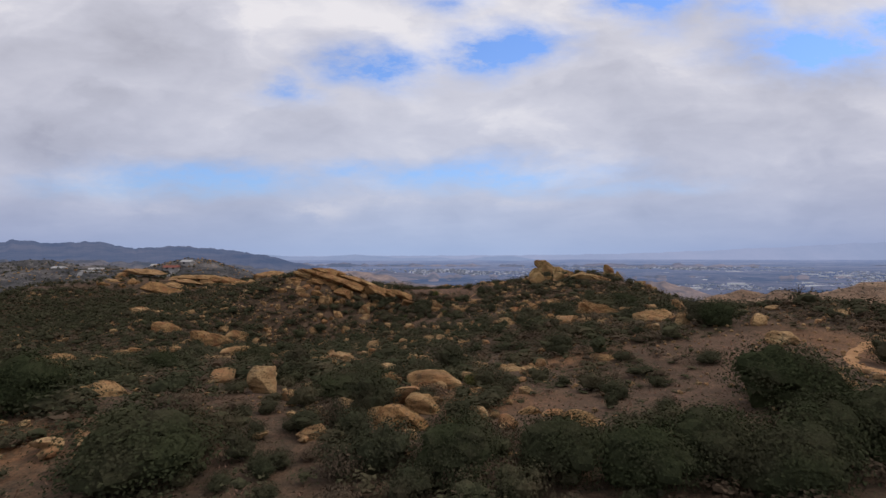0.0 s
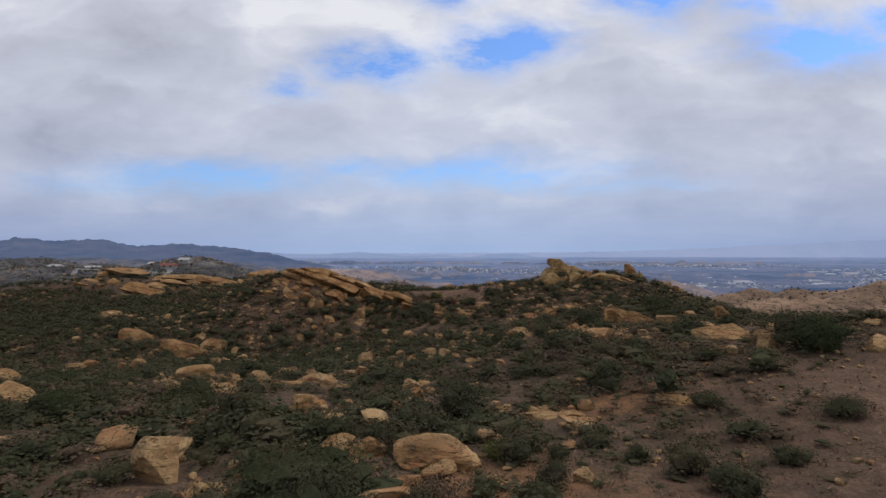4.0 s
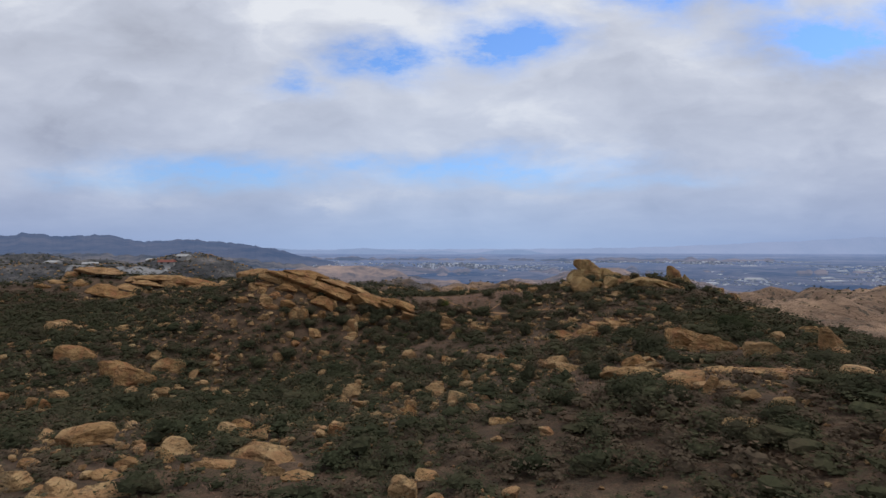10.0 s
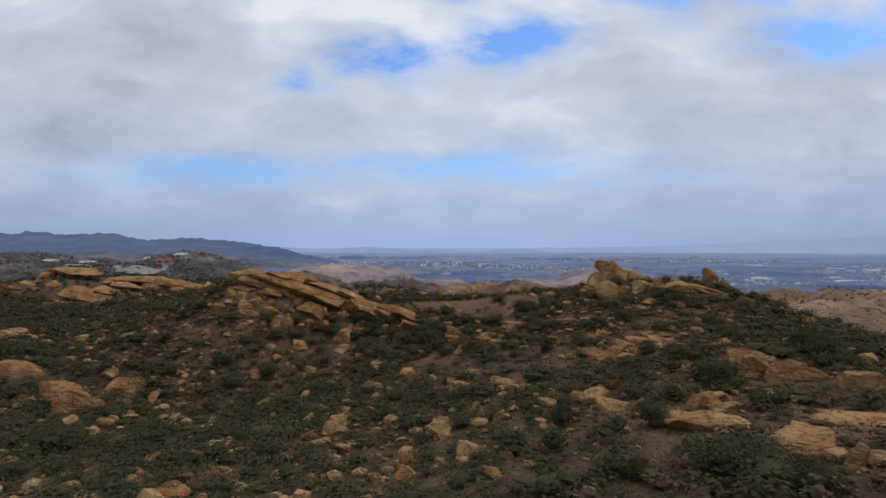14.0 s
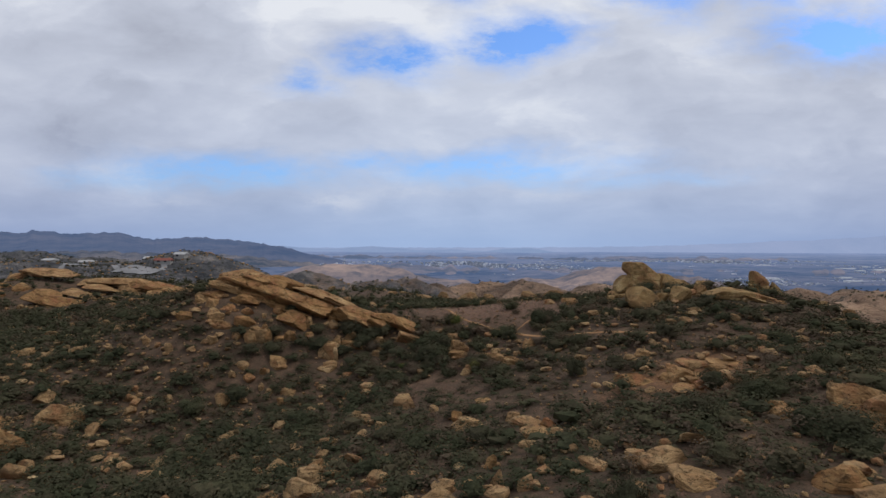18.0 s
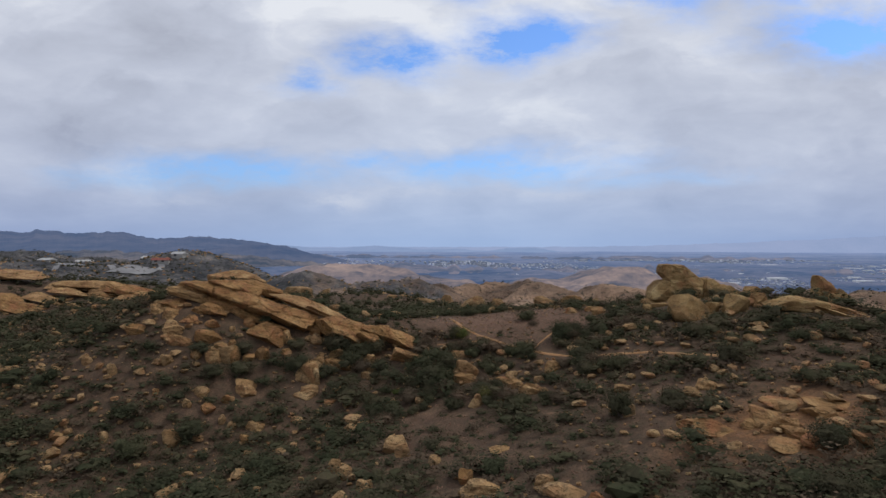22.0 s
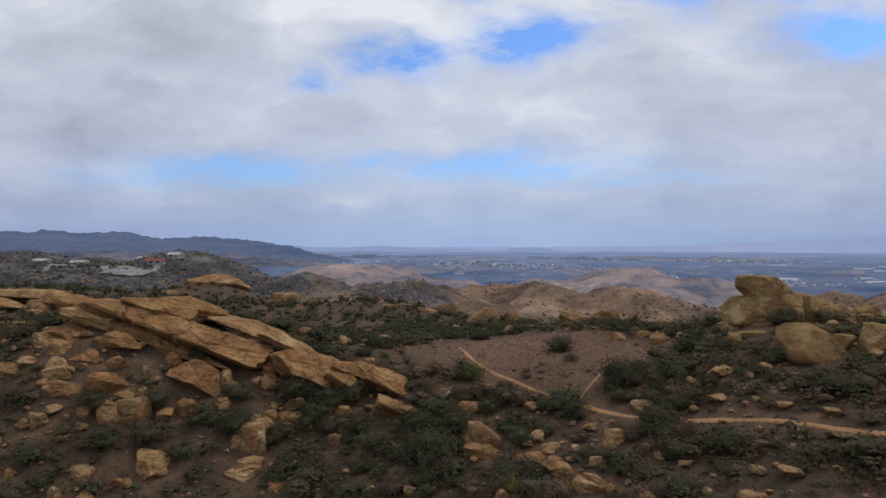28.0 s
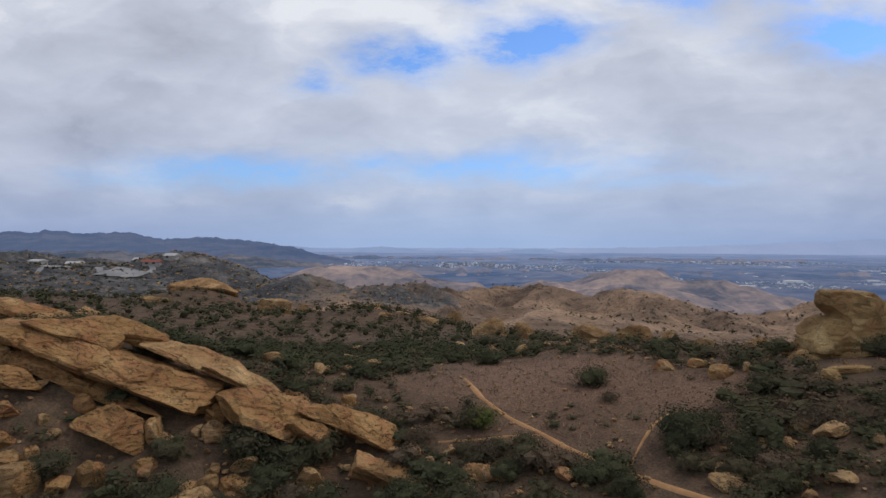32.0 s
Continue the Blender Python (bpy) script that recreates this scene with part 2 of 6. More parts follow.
def rock_material(name, tint, rusty, bedded=1.0):
    """Weathered sandstone: bedding, rust and dark lichen."""
    m, nt, co = material(name)
    rnd = add(nt, "ShaderNodeObjectInfo").outputs["Random"]
    isle = add(nt, "ShaderNodeNewGeometry").outputs["Random Per Island"]
    place = vector(nt, "ADD", co, add(nt, "ShaderNodeCombineXYZ", {0: calc(nt, "MULTIPLY", rnd, 90.0), 1: calc(nt, "MULTIPLY", isle, 70.0)}).outputs[0])
    beds = add(nt, "ShaderNodeMapping", {"Vector": place, "Scale": (0.35, 0.35, 3.2), "Rotation": (0.08, 0.1, 0)}).outputs[0]
    big, mid, fine, bed = grain(nt, place, 0.55, 5), grain(nt, place, 2.2, 6, 0.65), grain(nt, place, 14.0, 4, 0.7), grain(nt, beds, 1.5, 4)
    tone = blend(nt, 0.3 * bedded, ramp(nt, big, (0.3, 0.0), (0.7, 1.0)), ramp(nt, bed, (0.3, 0.0), (0.7, 1.0)))
    base = ramp(nt, tone, (0.1, (0.165, 0.106, 0.060)), (0.42, (0.268, 0.182, 0.104)), (0.72, (0.378, 0.276, 0.164)), (1.0, (0.525, 0.412, 0.270)))
    base = blend(nt, 1.0, base, (*tint, 1), "MULTIPLY")
    rust = calc(nt, "MULTIPLY", ramp(nt, grain(nt, place, 0.8, 5, 0.6, 0.5), (0.47, 0.0), (0.66, 1.0)), calc(nt, "MULTIPLY_ADD", rnd, 0.6, rusty))
    base = blend(nt, rust, base, (0.33, 0.145, 0.07, 1))
    lichen = calc(nt, "MULTIPLY", ramp(nt, mid, (0.53, 0.0), (0.64, 1.0)), 0.55)
    seam = ramp(nt, calc(nt, "ABSOLUTE", calc(nt, "SUBTRACT", grain(nt, beds, 2.3, 5, 0.6, 0.4), 0.5)), (0.0, 0.6 * bedded), (0.014, 0.0))
    base = blend(nt, lichen, base, (0.062, 0.048, 0.032, 1))
    base = blend(nt, seam, base, (0.045, 0.032, 0.02, 1))
    base = blend(nt, 0.6, base, ramp(nt, fine, (0.3, 0.62), (0.7, 1.25)), "MULTIPLY")
    rise = calc(nt, "ADD", calc(nt, "ADD", mid, calc(nt, "MULTIPLY", bed, 0.8 * bedded)), calc(nt, "MULTIPLY", fine, 0.25))
    rise = calc(nt, "SUBTRACT", rise, seam)
    finish(nt, base, 0.9, rise, 0.85, 0.16, 0.1)
    return m


def leaf_material(name, dark, light, dry):
    m, nt, co = material(name)
    rnd = add(nt, "ShaderNodeObjectInfo").outputs["Random"]
    geo = add(nt, "ShaderNodeNewGeometry").outputs
    spray = grain(nt, geo["Position"], 7.0, 5, 0.75)
    tone = blend(nt, ramp(nt, calc(nt, "ADD", calc(nt, "MULTIPLY", spray, 0.6), calc(nt, "MULTIPLY", geo["Random Per Island"], 0.4)), (0.2, 0.0), (0.85, 1.0)), (*dark, 1), (*light, 1))
    patch = ramp(nt, grain(nt, geo["Position"], 0.4, 5, 0.65), (0.47, 0.0), (0.64, 0.85))
    tone = blend(nt, patch, tone, blend(nt, spray, (*[c * 0.5 for c in dry], 1), (*[c * 1.5 for c in dry], 1)))
    tone = blend(nt, calc(nt, "MULTIPLY", rnd, 0.3), tone, (*dry, 1))
    finish(nt, tone, 0.9, spray, 0.4, 0.08, spec=0.0)
    return m


def plain_material(name, low, high, scale, rough=0.9, bump=0.3):
    m, nt, co = material(name)
    a, b = grain(nt, co, scale, 6, 0.65), grain(nt, co, scale * 7, 4, 0.7)
    tone = ramp(nt, calc(nt, "ADD", calc(nt, "MULTIPLY", a, 0.65), calc(nt, "MULTIPLY", b, 0.35)), (0.33, low), (0.67, high))
    finish(nt, tone, rough, b, bump, 0.05, 0.15)
    return m


def island_material(name, *colours):
    """One of several colours for each loose piece."""
    m, nt, co = material(name)
    isle = add(nt, "ShaderNodeNewGeometry").outputs["Random Per Island"]
    stops = [(i / len(colours), c) for i, c in enumerate(colours)]
    n = ramp(nt, isle, *stops)
    n.node.color_ramp.interpolation = "CONSTANT"
    tone = blend(nt, 0.4, n, ramp(nt, grain(nt, co, 0.4, 4), (0.3, 0.7), (0.7, 1.2)), "MULTIPLY")
    finish(nt, tone, 0.8, None)
    return m


def painted_haze_material(name, low, high, scale, glow, glow_far=None):
    """Far land behind miles of air, its haze painted as emission, stronger farther out."""
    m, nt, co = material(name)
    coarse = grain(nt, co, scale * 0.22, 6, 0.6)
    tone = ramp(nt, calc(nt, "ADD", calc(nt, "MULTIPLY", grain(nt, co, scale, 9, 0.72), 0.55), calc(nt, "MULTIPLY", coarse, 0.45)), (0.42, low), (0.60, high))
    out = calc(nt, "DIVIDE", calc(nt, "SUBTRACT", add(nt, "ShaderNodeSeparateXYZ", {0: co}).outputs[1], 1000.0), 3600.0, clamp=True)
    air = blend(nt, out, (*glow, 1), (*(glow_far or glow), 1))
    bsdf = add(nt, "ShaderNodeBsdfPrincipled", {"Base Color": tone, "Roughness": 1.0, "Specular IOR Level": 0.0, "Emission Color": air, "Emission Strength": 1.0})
    add(nt, "ShaderNodeOutputMaterial", {0: bsdf.outputs[0]})
    return m


GROUND = ground_material()
SANDSTONE = rock_material("sandstone", (1.14, 0.99, 0.78), 0.14)
RED_STONE = rock_material("orange_sandstone", (0.98, 0.79, 0.56), 0.32, 1.4)
PALE_STONE = rock_material("pale_sandstone", (1.16, 1.06, 0.89), 0.08)
LEDGE_STONE = rock_material("rusty_sandstone", (1.0, 0.84, 0.64), 0.45)
BROWN_STONE = rock_material("brown_sandstone", (0.98, 0.90, 0.68), 0.0, 0.35)
LEAF_DARK = leaf_material("leaf_dark_green", (0.028, 0.031, 0.018), (0.068, 0.073, 0.041), (0.070, 0.060, 0.038))
LEAF_OAK = leaf_material("leaf_scrub_oak", (0.022, 0.027, 0.014), (0.058, 0.069, 0.033), (0.055, 0.052, 0.031))
LEAF_OLIVE = leaf_material("leaf_olive", (0.035, 0.038, 0.021), (0.086, 0.088, 0.049), (0.086, 0.069, 0.043))
LEAF_GREY = leaf_material("leaf_grey_brown", (0.054, 0.043, 0.030), (0.128, 0.098, 0.067), (0.122, 0.083, 0.056))
LEAF_BRIGHT = leaf_material("leaf_yellow_green", (0.039, 0.054, 0.016), (0.102, 0.121, 0.041), (0.119, 0.100, 0.037))
STRAW = leaf_material("straw", (0.17, 0.098, 0.068), (0.32, 0.20, 0.145), (0.22, 0.125, 0.088))
WOOD = plain_material("weathered_wood", (0.05, 0.038, 0.03), (0.15, 0.12, 0.10), 6.0)
DIRT = plain_material("trodden_dirt", (0.25, 0.130, 0.058), (0.44, 0.248, 0.118), 1.2)

# ---- landforms ----
LATTICE = np.random.RandomState(7).rand(256, 256)


def value_noise(x, y, salt=0):
    xi, yi = np.floor(x).astype(int), np.floor(y).astype(int)
    fx, fy = x - xi, y - yi
    fx, fy = fx * fx * (3 - 2 * fx), fy * fy * (3 - 2 * fy)
    pick = lambda a, b: LATTICE[(a + 37 * salt) % 256, (b + 91 * salt) % 256]
    low = pick(xi, yi) * (1 - fx) + pick(xi + 1, yi) * fx
    return low * (1 - fy) + (pick(xi, yi + 1) * (1 - fx) + pick(xi + 1, yi + 1) * fx) * fy - 0.5


def fbm(x, y, size, octaves=4, salt=0):
    x, y = np.asarray(x, float), np.asarray(y, float)
    return sum(value_noise(x / size * 2**k, y / size * 2**k, salt + k) * 0.5**k for k in range(octaves))


def step(a, b, v):
    s = np.clip((v - a) / (b - a), 0, 1)
    return s * s * (3 - 2 * s)


# broad swells on a regular lattice, then single knolls and hollows
SWELL_X, SWELL_Y = (-125, -85, -45, -5, 35, 75), (0, 40, 80, 120, 160, 200, 240)
SWELLS = [4.0, 4.0, 6.4, 11.2, 9.3, 6.0, 4.4, 2.4, 11.2, 4.8, 9.0, 7.5, 4.8, 3.3, 4.0, 4.3, 8.2, 3.5, 3.3, 5.7, 5.3, 7.0, 12.5, 2.0,
          10.4, 6.8, 8.1, 3.9, 9.8, -8.2, 7.9, 9.2, 5.0, 7.5, 3.5, -3.9, -1.0, 4.6, 2.5, 1.7, -2.0, -1.2]
WEST_RIDGE = [(-72, 150, -1.3), (-90, 172, 0.5), (-50, 105, -0.8), (-28, 120, 6.7), (-31, 112, 1.8), (-39, 135, 3.1), (-12, 123, 2.5), (-60, 216, 5.3), (-20, 190, 2.4), (-15, 155, 0.6)]
HOLLOW = [(-22, 100, -2.4), (-38, 93, 0.1), (-12, 78, -1.5), (-8, 97, -0.3), (-14, 113, -3.0), (4, 108, -1.2), (4, 92, -1.3), (5, 76, 0.4), (0, 60, 0.3), (-15, 62, 1.3)]
EAST_SHOULDER = [(-10, 47, 0.1), (10, 50, -0.8), (21, 46, 1.4), (36, 55, 2.5), (12, 62, 1.6), (20, 80, 0.2), (34, 114, 1.7), (18, 114, -0.2), (12, 147, 0.5), (42, 95, -0.3)]
SLOPES = [(-48, 100, 1.9), (-60, 113, 2.4), (-14.5, 109, 0.5), (-11, 93, -0.9), (-22, 62, 0.6), (-21, 32, 0.7), (16, 91, 0.5), (-10, 119, 0.1), (-9, 28, 0.7), (21, 79, 0.2), (20, 47, 0.5), (-22.5, 111, 0.5), (-21, 209, 3.0), (-68, 147, 0.3), (-49, 141, 0.8), (-58, 152, 0.9), (-8, 57, -0.9), (-16, 57, -0.4), (-1, 91, 0.9), (-10, 79, 0.4), (12, 51, 0.4), (-30, 101, -0.6), (-106, 178, -2.6), (-88, 164, 0.8), (18, 113, 0.7), (28, 118, 0.7), (21, 125, 0.3)]
# x, y, spread across, spread along, crest height from the eye
WEST_HILLS = [(-226, 533, 42, 45, -6), (-255, 500, 60, 70, -17), (-310, 500, 120, 110, -16), (-430, 640, 150, 140, -14)]
EAST_HILLS = [(430, 520, 120, 110, -34), (345, 430, 70, 70, -31)]
# crests of the far ridges: x, y, height from the eye; then how fast they fall off
SPINES = [([(-228, 533, -5), (-213, 530, -8), (-188, 525, -17), (-173, 520, -23), (-148, 510, -26), (-121, 505, -28), (-95, 500, -31), (-71, 500, -35), (-40, 520, -35), (-16, 540, -39)], 0.42),
          ([(-121, 505, -28), (-103, 440, -26), (-77, 420, -31), (-58, 400, -37)], 0.40),
          ([(-16, 540, -40), (7, 585, -43), (32, 590, -39), (50, 580, -34), (75, 560, -38), (94, 545, -38), (112, 530, -39), (127, 510, -40), (140, 490, -43), (149, 465, -45), (164, 430, -48)], 0.50),
          ([(50, 580, -34), (44, 530, -50), (30, 490, -62)], 0.55), ([(94, 545, -38), (88, 500, -52), (80, 470, -62)], 0.55), ([(127, 510, -40), (112, 470, -56)], 0.55),
          ([(246, 520, -50), (262, 500, -40), (263, 480, -35), (258, 440, -34), (300, 420, -33)], 0.34), ([(159, 300, -36), (174, 330, -32), (201, 350, -31), (229, 370, -29), (255, 390, -28), (320, 420, -26)], 0.36), ([(229, 370, -29), (225, 320, -41)], 0.42)]

FAR_SPINES = [([(103, 930, -58), (135, 930, -53), (173, 920, -44), (214, 900, -35), (245, 900, -44), (276, 880, -50), (316, 850, -50), (341, 820, -52)], 0.30), ([(146, 760, -54), (166, 740, -48), (197, 720, -53), (227, 690, -61)], 0.30), ([(214, 900, -35), (220, 840, -52), (240, 790, -62)], 0.36),
          ([(-225, 820, -43), (-196, 820, -37), (-169, 830, -35), (-133, 830, -34), (-95, 820, -38), (-58, 800, -41), (-23, 780, -43), (4, 720, -46), (20, 690, -54)], 0.30), ([(-140, 700, -40), (-79, 690, -42), (-43, 680, -42), (-2, 660, -45), (20, 640, -52)], 0.34),
          ([(-169, 830, -35), (-180, 760, -46), (-190, 700, -52)], 0.36), ([(-95, 820, -38), (-100, 760, -48)], 0.36)]


def spine_level(x, y, line, fall):
    """The slopes below a crest line."""
    best = np.full(np.shape(x), -400.0)
    for (ax, ay, at), (bx, by, bt) in zip(line, line[1:]):
        k = np.clip(((x - ax) * (bx - ax) + (y - ay) * (by - ay)) / ((bx - ax) ** 2 + (by - ay) ** 2), 0, 1)
        d = np.hypot(x - ax - k * (bx - ax), y - ay - k * (by - ay))
        best = np.maximum(best, EYE + at + k * (bt - at) - fall * (np.sqrt(d * d + 100.0) - 10.0))
    return best


def base_level(x, y):
    return EYE - 34.0 - 62.0 * step(240, 760, np.hypot(x + 40, y - 90))


def height(x, y):
    x, y = np.asarray(x, float), np.asarray(y, float)
    z = base_level(x, y)
    spots = [(a, b) for b in SWELL_Y for a in SWELL_X]
    for (a, b), h in zip(spots, SWELLS):
        z = z + h * np.exp(-((x - a) ** 2 + (y - b) ** 2) / 1800.0)
    for a, b, h in WEST_RIDGE + HOLLOW + EAST_SHOULDER + SLOPES:
        z = z + h * np.exp(-((x - a) ** 2 + (y - b) ** 2) / 162.0)
    away = np.hypot(x + 20, y - 100)
    rugged = step(170, 330, away)
    near = step(150, 240, away)
    for a, b, sx, sy, top in WEST_HILLS + EAST_HILLS:
        hill = base_level(x, y) + (EYE + top - base_level(x, y)) * np.exp(-(((x - a) / sx) ** 2 + ((y - b) / sy) ** 2) / 2)
        z = z + near * (np.maximum(z, hill) - z)
    gully = np.abs(fbm(x + 25 * fbm(x, y, 60.0, 2, 8), y + 25 * fbm(x, y, 60.0, 2, 18), 62.0, 5, 9))
    far = near > 0
    if far.any():
        top = np.full(np.shape(z), -400.0)
        for line, fall in SPINES:
            top[far] = np.maximum(top[far], spine_level(x[far], y[far], line, fall))
        z = z + near * (np.maximum(z, top) - z)
    steep = (1 - 0.8 * step(1000, 1500, away)) * (1 - 0.6 * step(-120, -190, x) * step(700, 600, y))
    crags = rugged * steep * (fbm(x, y, 130.0, 5, 3) * 5.0 - gully * 26.0 + 4.6)
    return z + fbm(x, y, 11.0, 2) * 0.55 * (1 - 0.6 * rugged) + crags


def hills_beyond(x, y):
    """Smooth tan hills between the near ridges and the valley."""
    z = np.full(np.shape(x), EYE - 108.0)
    for line, fall in FAR_SPINES:
        z = np.maximum(z, spine_level(x, y, line, fall))
    gully = np.abs(fbm(x + 30 * fbm(x, y, 80.0, 2, 8), y, 90.0, 4, 19))
    return z + fbm(x, y, 120.0, 4, 3) * 5.0 - gully * 22.0 + 4.5


def up(x, y):
    return float(height(np.array([x]), np.array([y]))[0])


def bare(x, y):
    """How open the ground is: dry grass fields instead of brush."""
    x, y = np.asarray(x, float), np.asarray(y, float)
    field = lambda a, b, rx, ry: np.exp(-(((x - a) / rx) ** 2 + ((y - b) / ry) ** 2) * 1.4)
    open_land = np.maximum.reduce([1.35 * field(3, 128, 8.5, 11.5), 1.2 * field(9.5, 121, 5, 4.5), 0.5 * field(12, 31, 9, 9), 0.35 * field(20, 36, 8, 9), field(8, 140, 14, 7) * 0.6, 0.6 * field(20, 66, 8, 4), 0.45 * field(-4, 101, 5, 6), 0.5 * field(22, 101, 6, 4)])
    return np.clip(open_land + fbm(x, y, 9.0, 3, 5) * 0.7, 0, 1)


def mesh_of(name, verts, faces, mat, smooth=True):
    me = bpy.data.meshes.new(name)
    verts, faces = np.asarray(verts, np.float32), np.asarray(faces, np.int32)
    me.vertices.add(len(verts))
    me.vertices.foreach_set("co", verts.ravel())
    me.loops.add(faces.size)
    me.loops.foreach_set("vertex_index", faces.ravel())
    me.polygons.add(len(faces))
    me.polygons.foreach_set("loop_start", np.arange(0, faces.size, faces.shape[1], dtype=np.int32))
    me.polygons.foreach_set("use_smooth", np.full(len(faces), smooth))
    me.update(calc_edges=True)
    me.validate()
    me.materials.append(mat)
    return me


def grid_faces(rows, cols):
    i = (np.arange(rows - 1)[:, None] * cols + np.arange(cols - 1)[None]).ravel()
    return np.stack([i, i + 1, i + cols + 1, i + cols], 1)


def make_ground():
    n = 500
    spread = lambda a, m: 60 * np.sinh(np.linspace(a, 1, m) * math.asinh(4900 / 60))
    x, y = np.meshgrid(spread(-1, n) - 8, spread(-0.5, n) + 75)
    z = height(x, y)
    me = mesh_of("ground", np.stack([x, y, z], -1).reshape(-1, 3), grid_faces(n, n), GROUND)
    away = np.hypot(x + 20, y - 100)
    lie = np.zeros((n, n, 4), np.float32)
    lie[..., 0] = step(170, 260, away)
    earth = lambda a, b, r: np.exp(-((x - a) ** 2 + (y - b) ** 2) / (2 * r * r))
    lie[..., 1] = np.clip(np.maximum.reduce([earth(14, 91, 4), earth(-17, 22, 3), earth(-8, 41, 3), earth(8, 40, 3), earth(21, 66, 3.5), earth(-36, 186, 4), earth(2, 28, 2), earth(-11, 117, 2), earth(25, 36, 3)]) * 1.2 + fbm(x, y, 6.0, 3, 11) * 0.9 - 0.35, 0, 0.85)
    lie[..., 2] = np.clip(0.85 - 1.1 * step(-90, -190, x) - 0.5 * np.exp(-((x + 80) ** 2 + (y - 460) ** 2) / 9000) + 0.1 * step(500, 900, y), 0, 1)
    lie[..., 3] = 1 - 0.75 * bare(x, y)
    at = me.color_attributes.new("lie", "FLOAT_COLOR", "POINT")
    at.data.foreach_set("color", lie.ravel())
    return tagged(new("ground", me), "rocky hill country with brown dry grass and bare soil", "ground", kind="structure")


make_ground()


def ridge_line(name, mat, label, azimuth, slope, reach, foot, rough):
    """A far range: a wall of hills round an arc, azimuth as x over y, its crest by the slope from the eye."""
    us = np.linspace(azimuth[0], azimuth[-1], 500)
    crest = np.interp(us, azimuth, slope) + fbm(us * 60, us * 0 + reach, 1.0, 5, 2) * rough
    rows = []
    for k, part_way in enumerate(np.linspace(0, 1, 12)):
        r = reach - (1 - part_way) * foot
        z = EYE + (crest * reach) * part_way + (-0.07 * min(reach - foot, 1500)) * (1 - part_way) + fbm(us * 40, us * 0 + k * 0.6, 1.0, 4, 6) * 22 * part_way * (1 - part_way)
        rows.append(np.stack([us * r, np.full_like(us, r), z], -1))
    verts = np.concatenate(rows)
    return tagged(new(name, mesh_of(name, verts, grid_faces(12, 500), mat)), label, "hills", kind="structure")


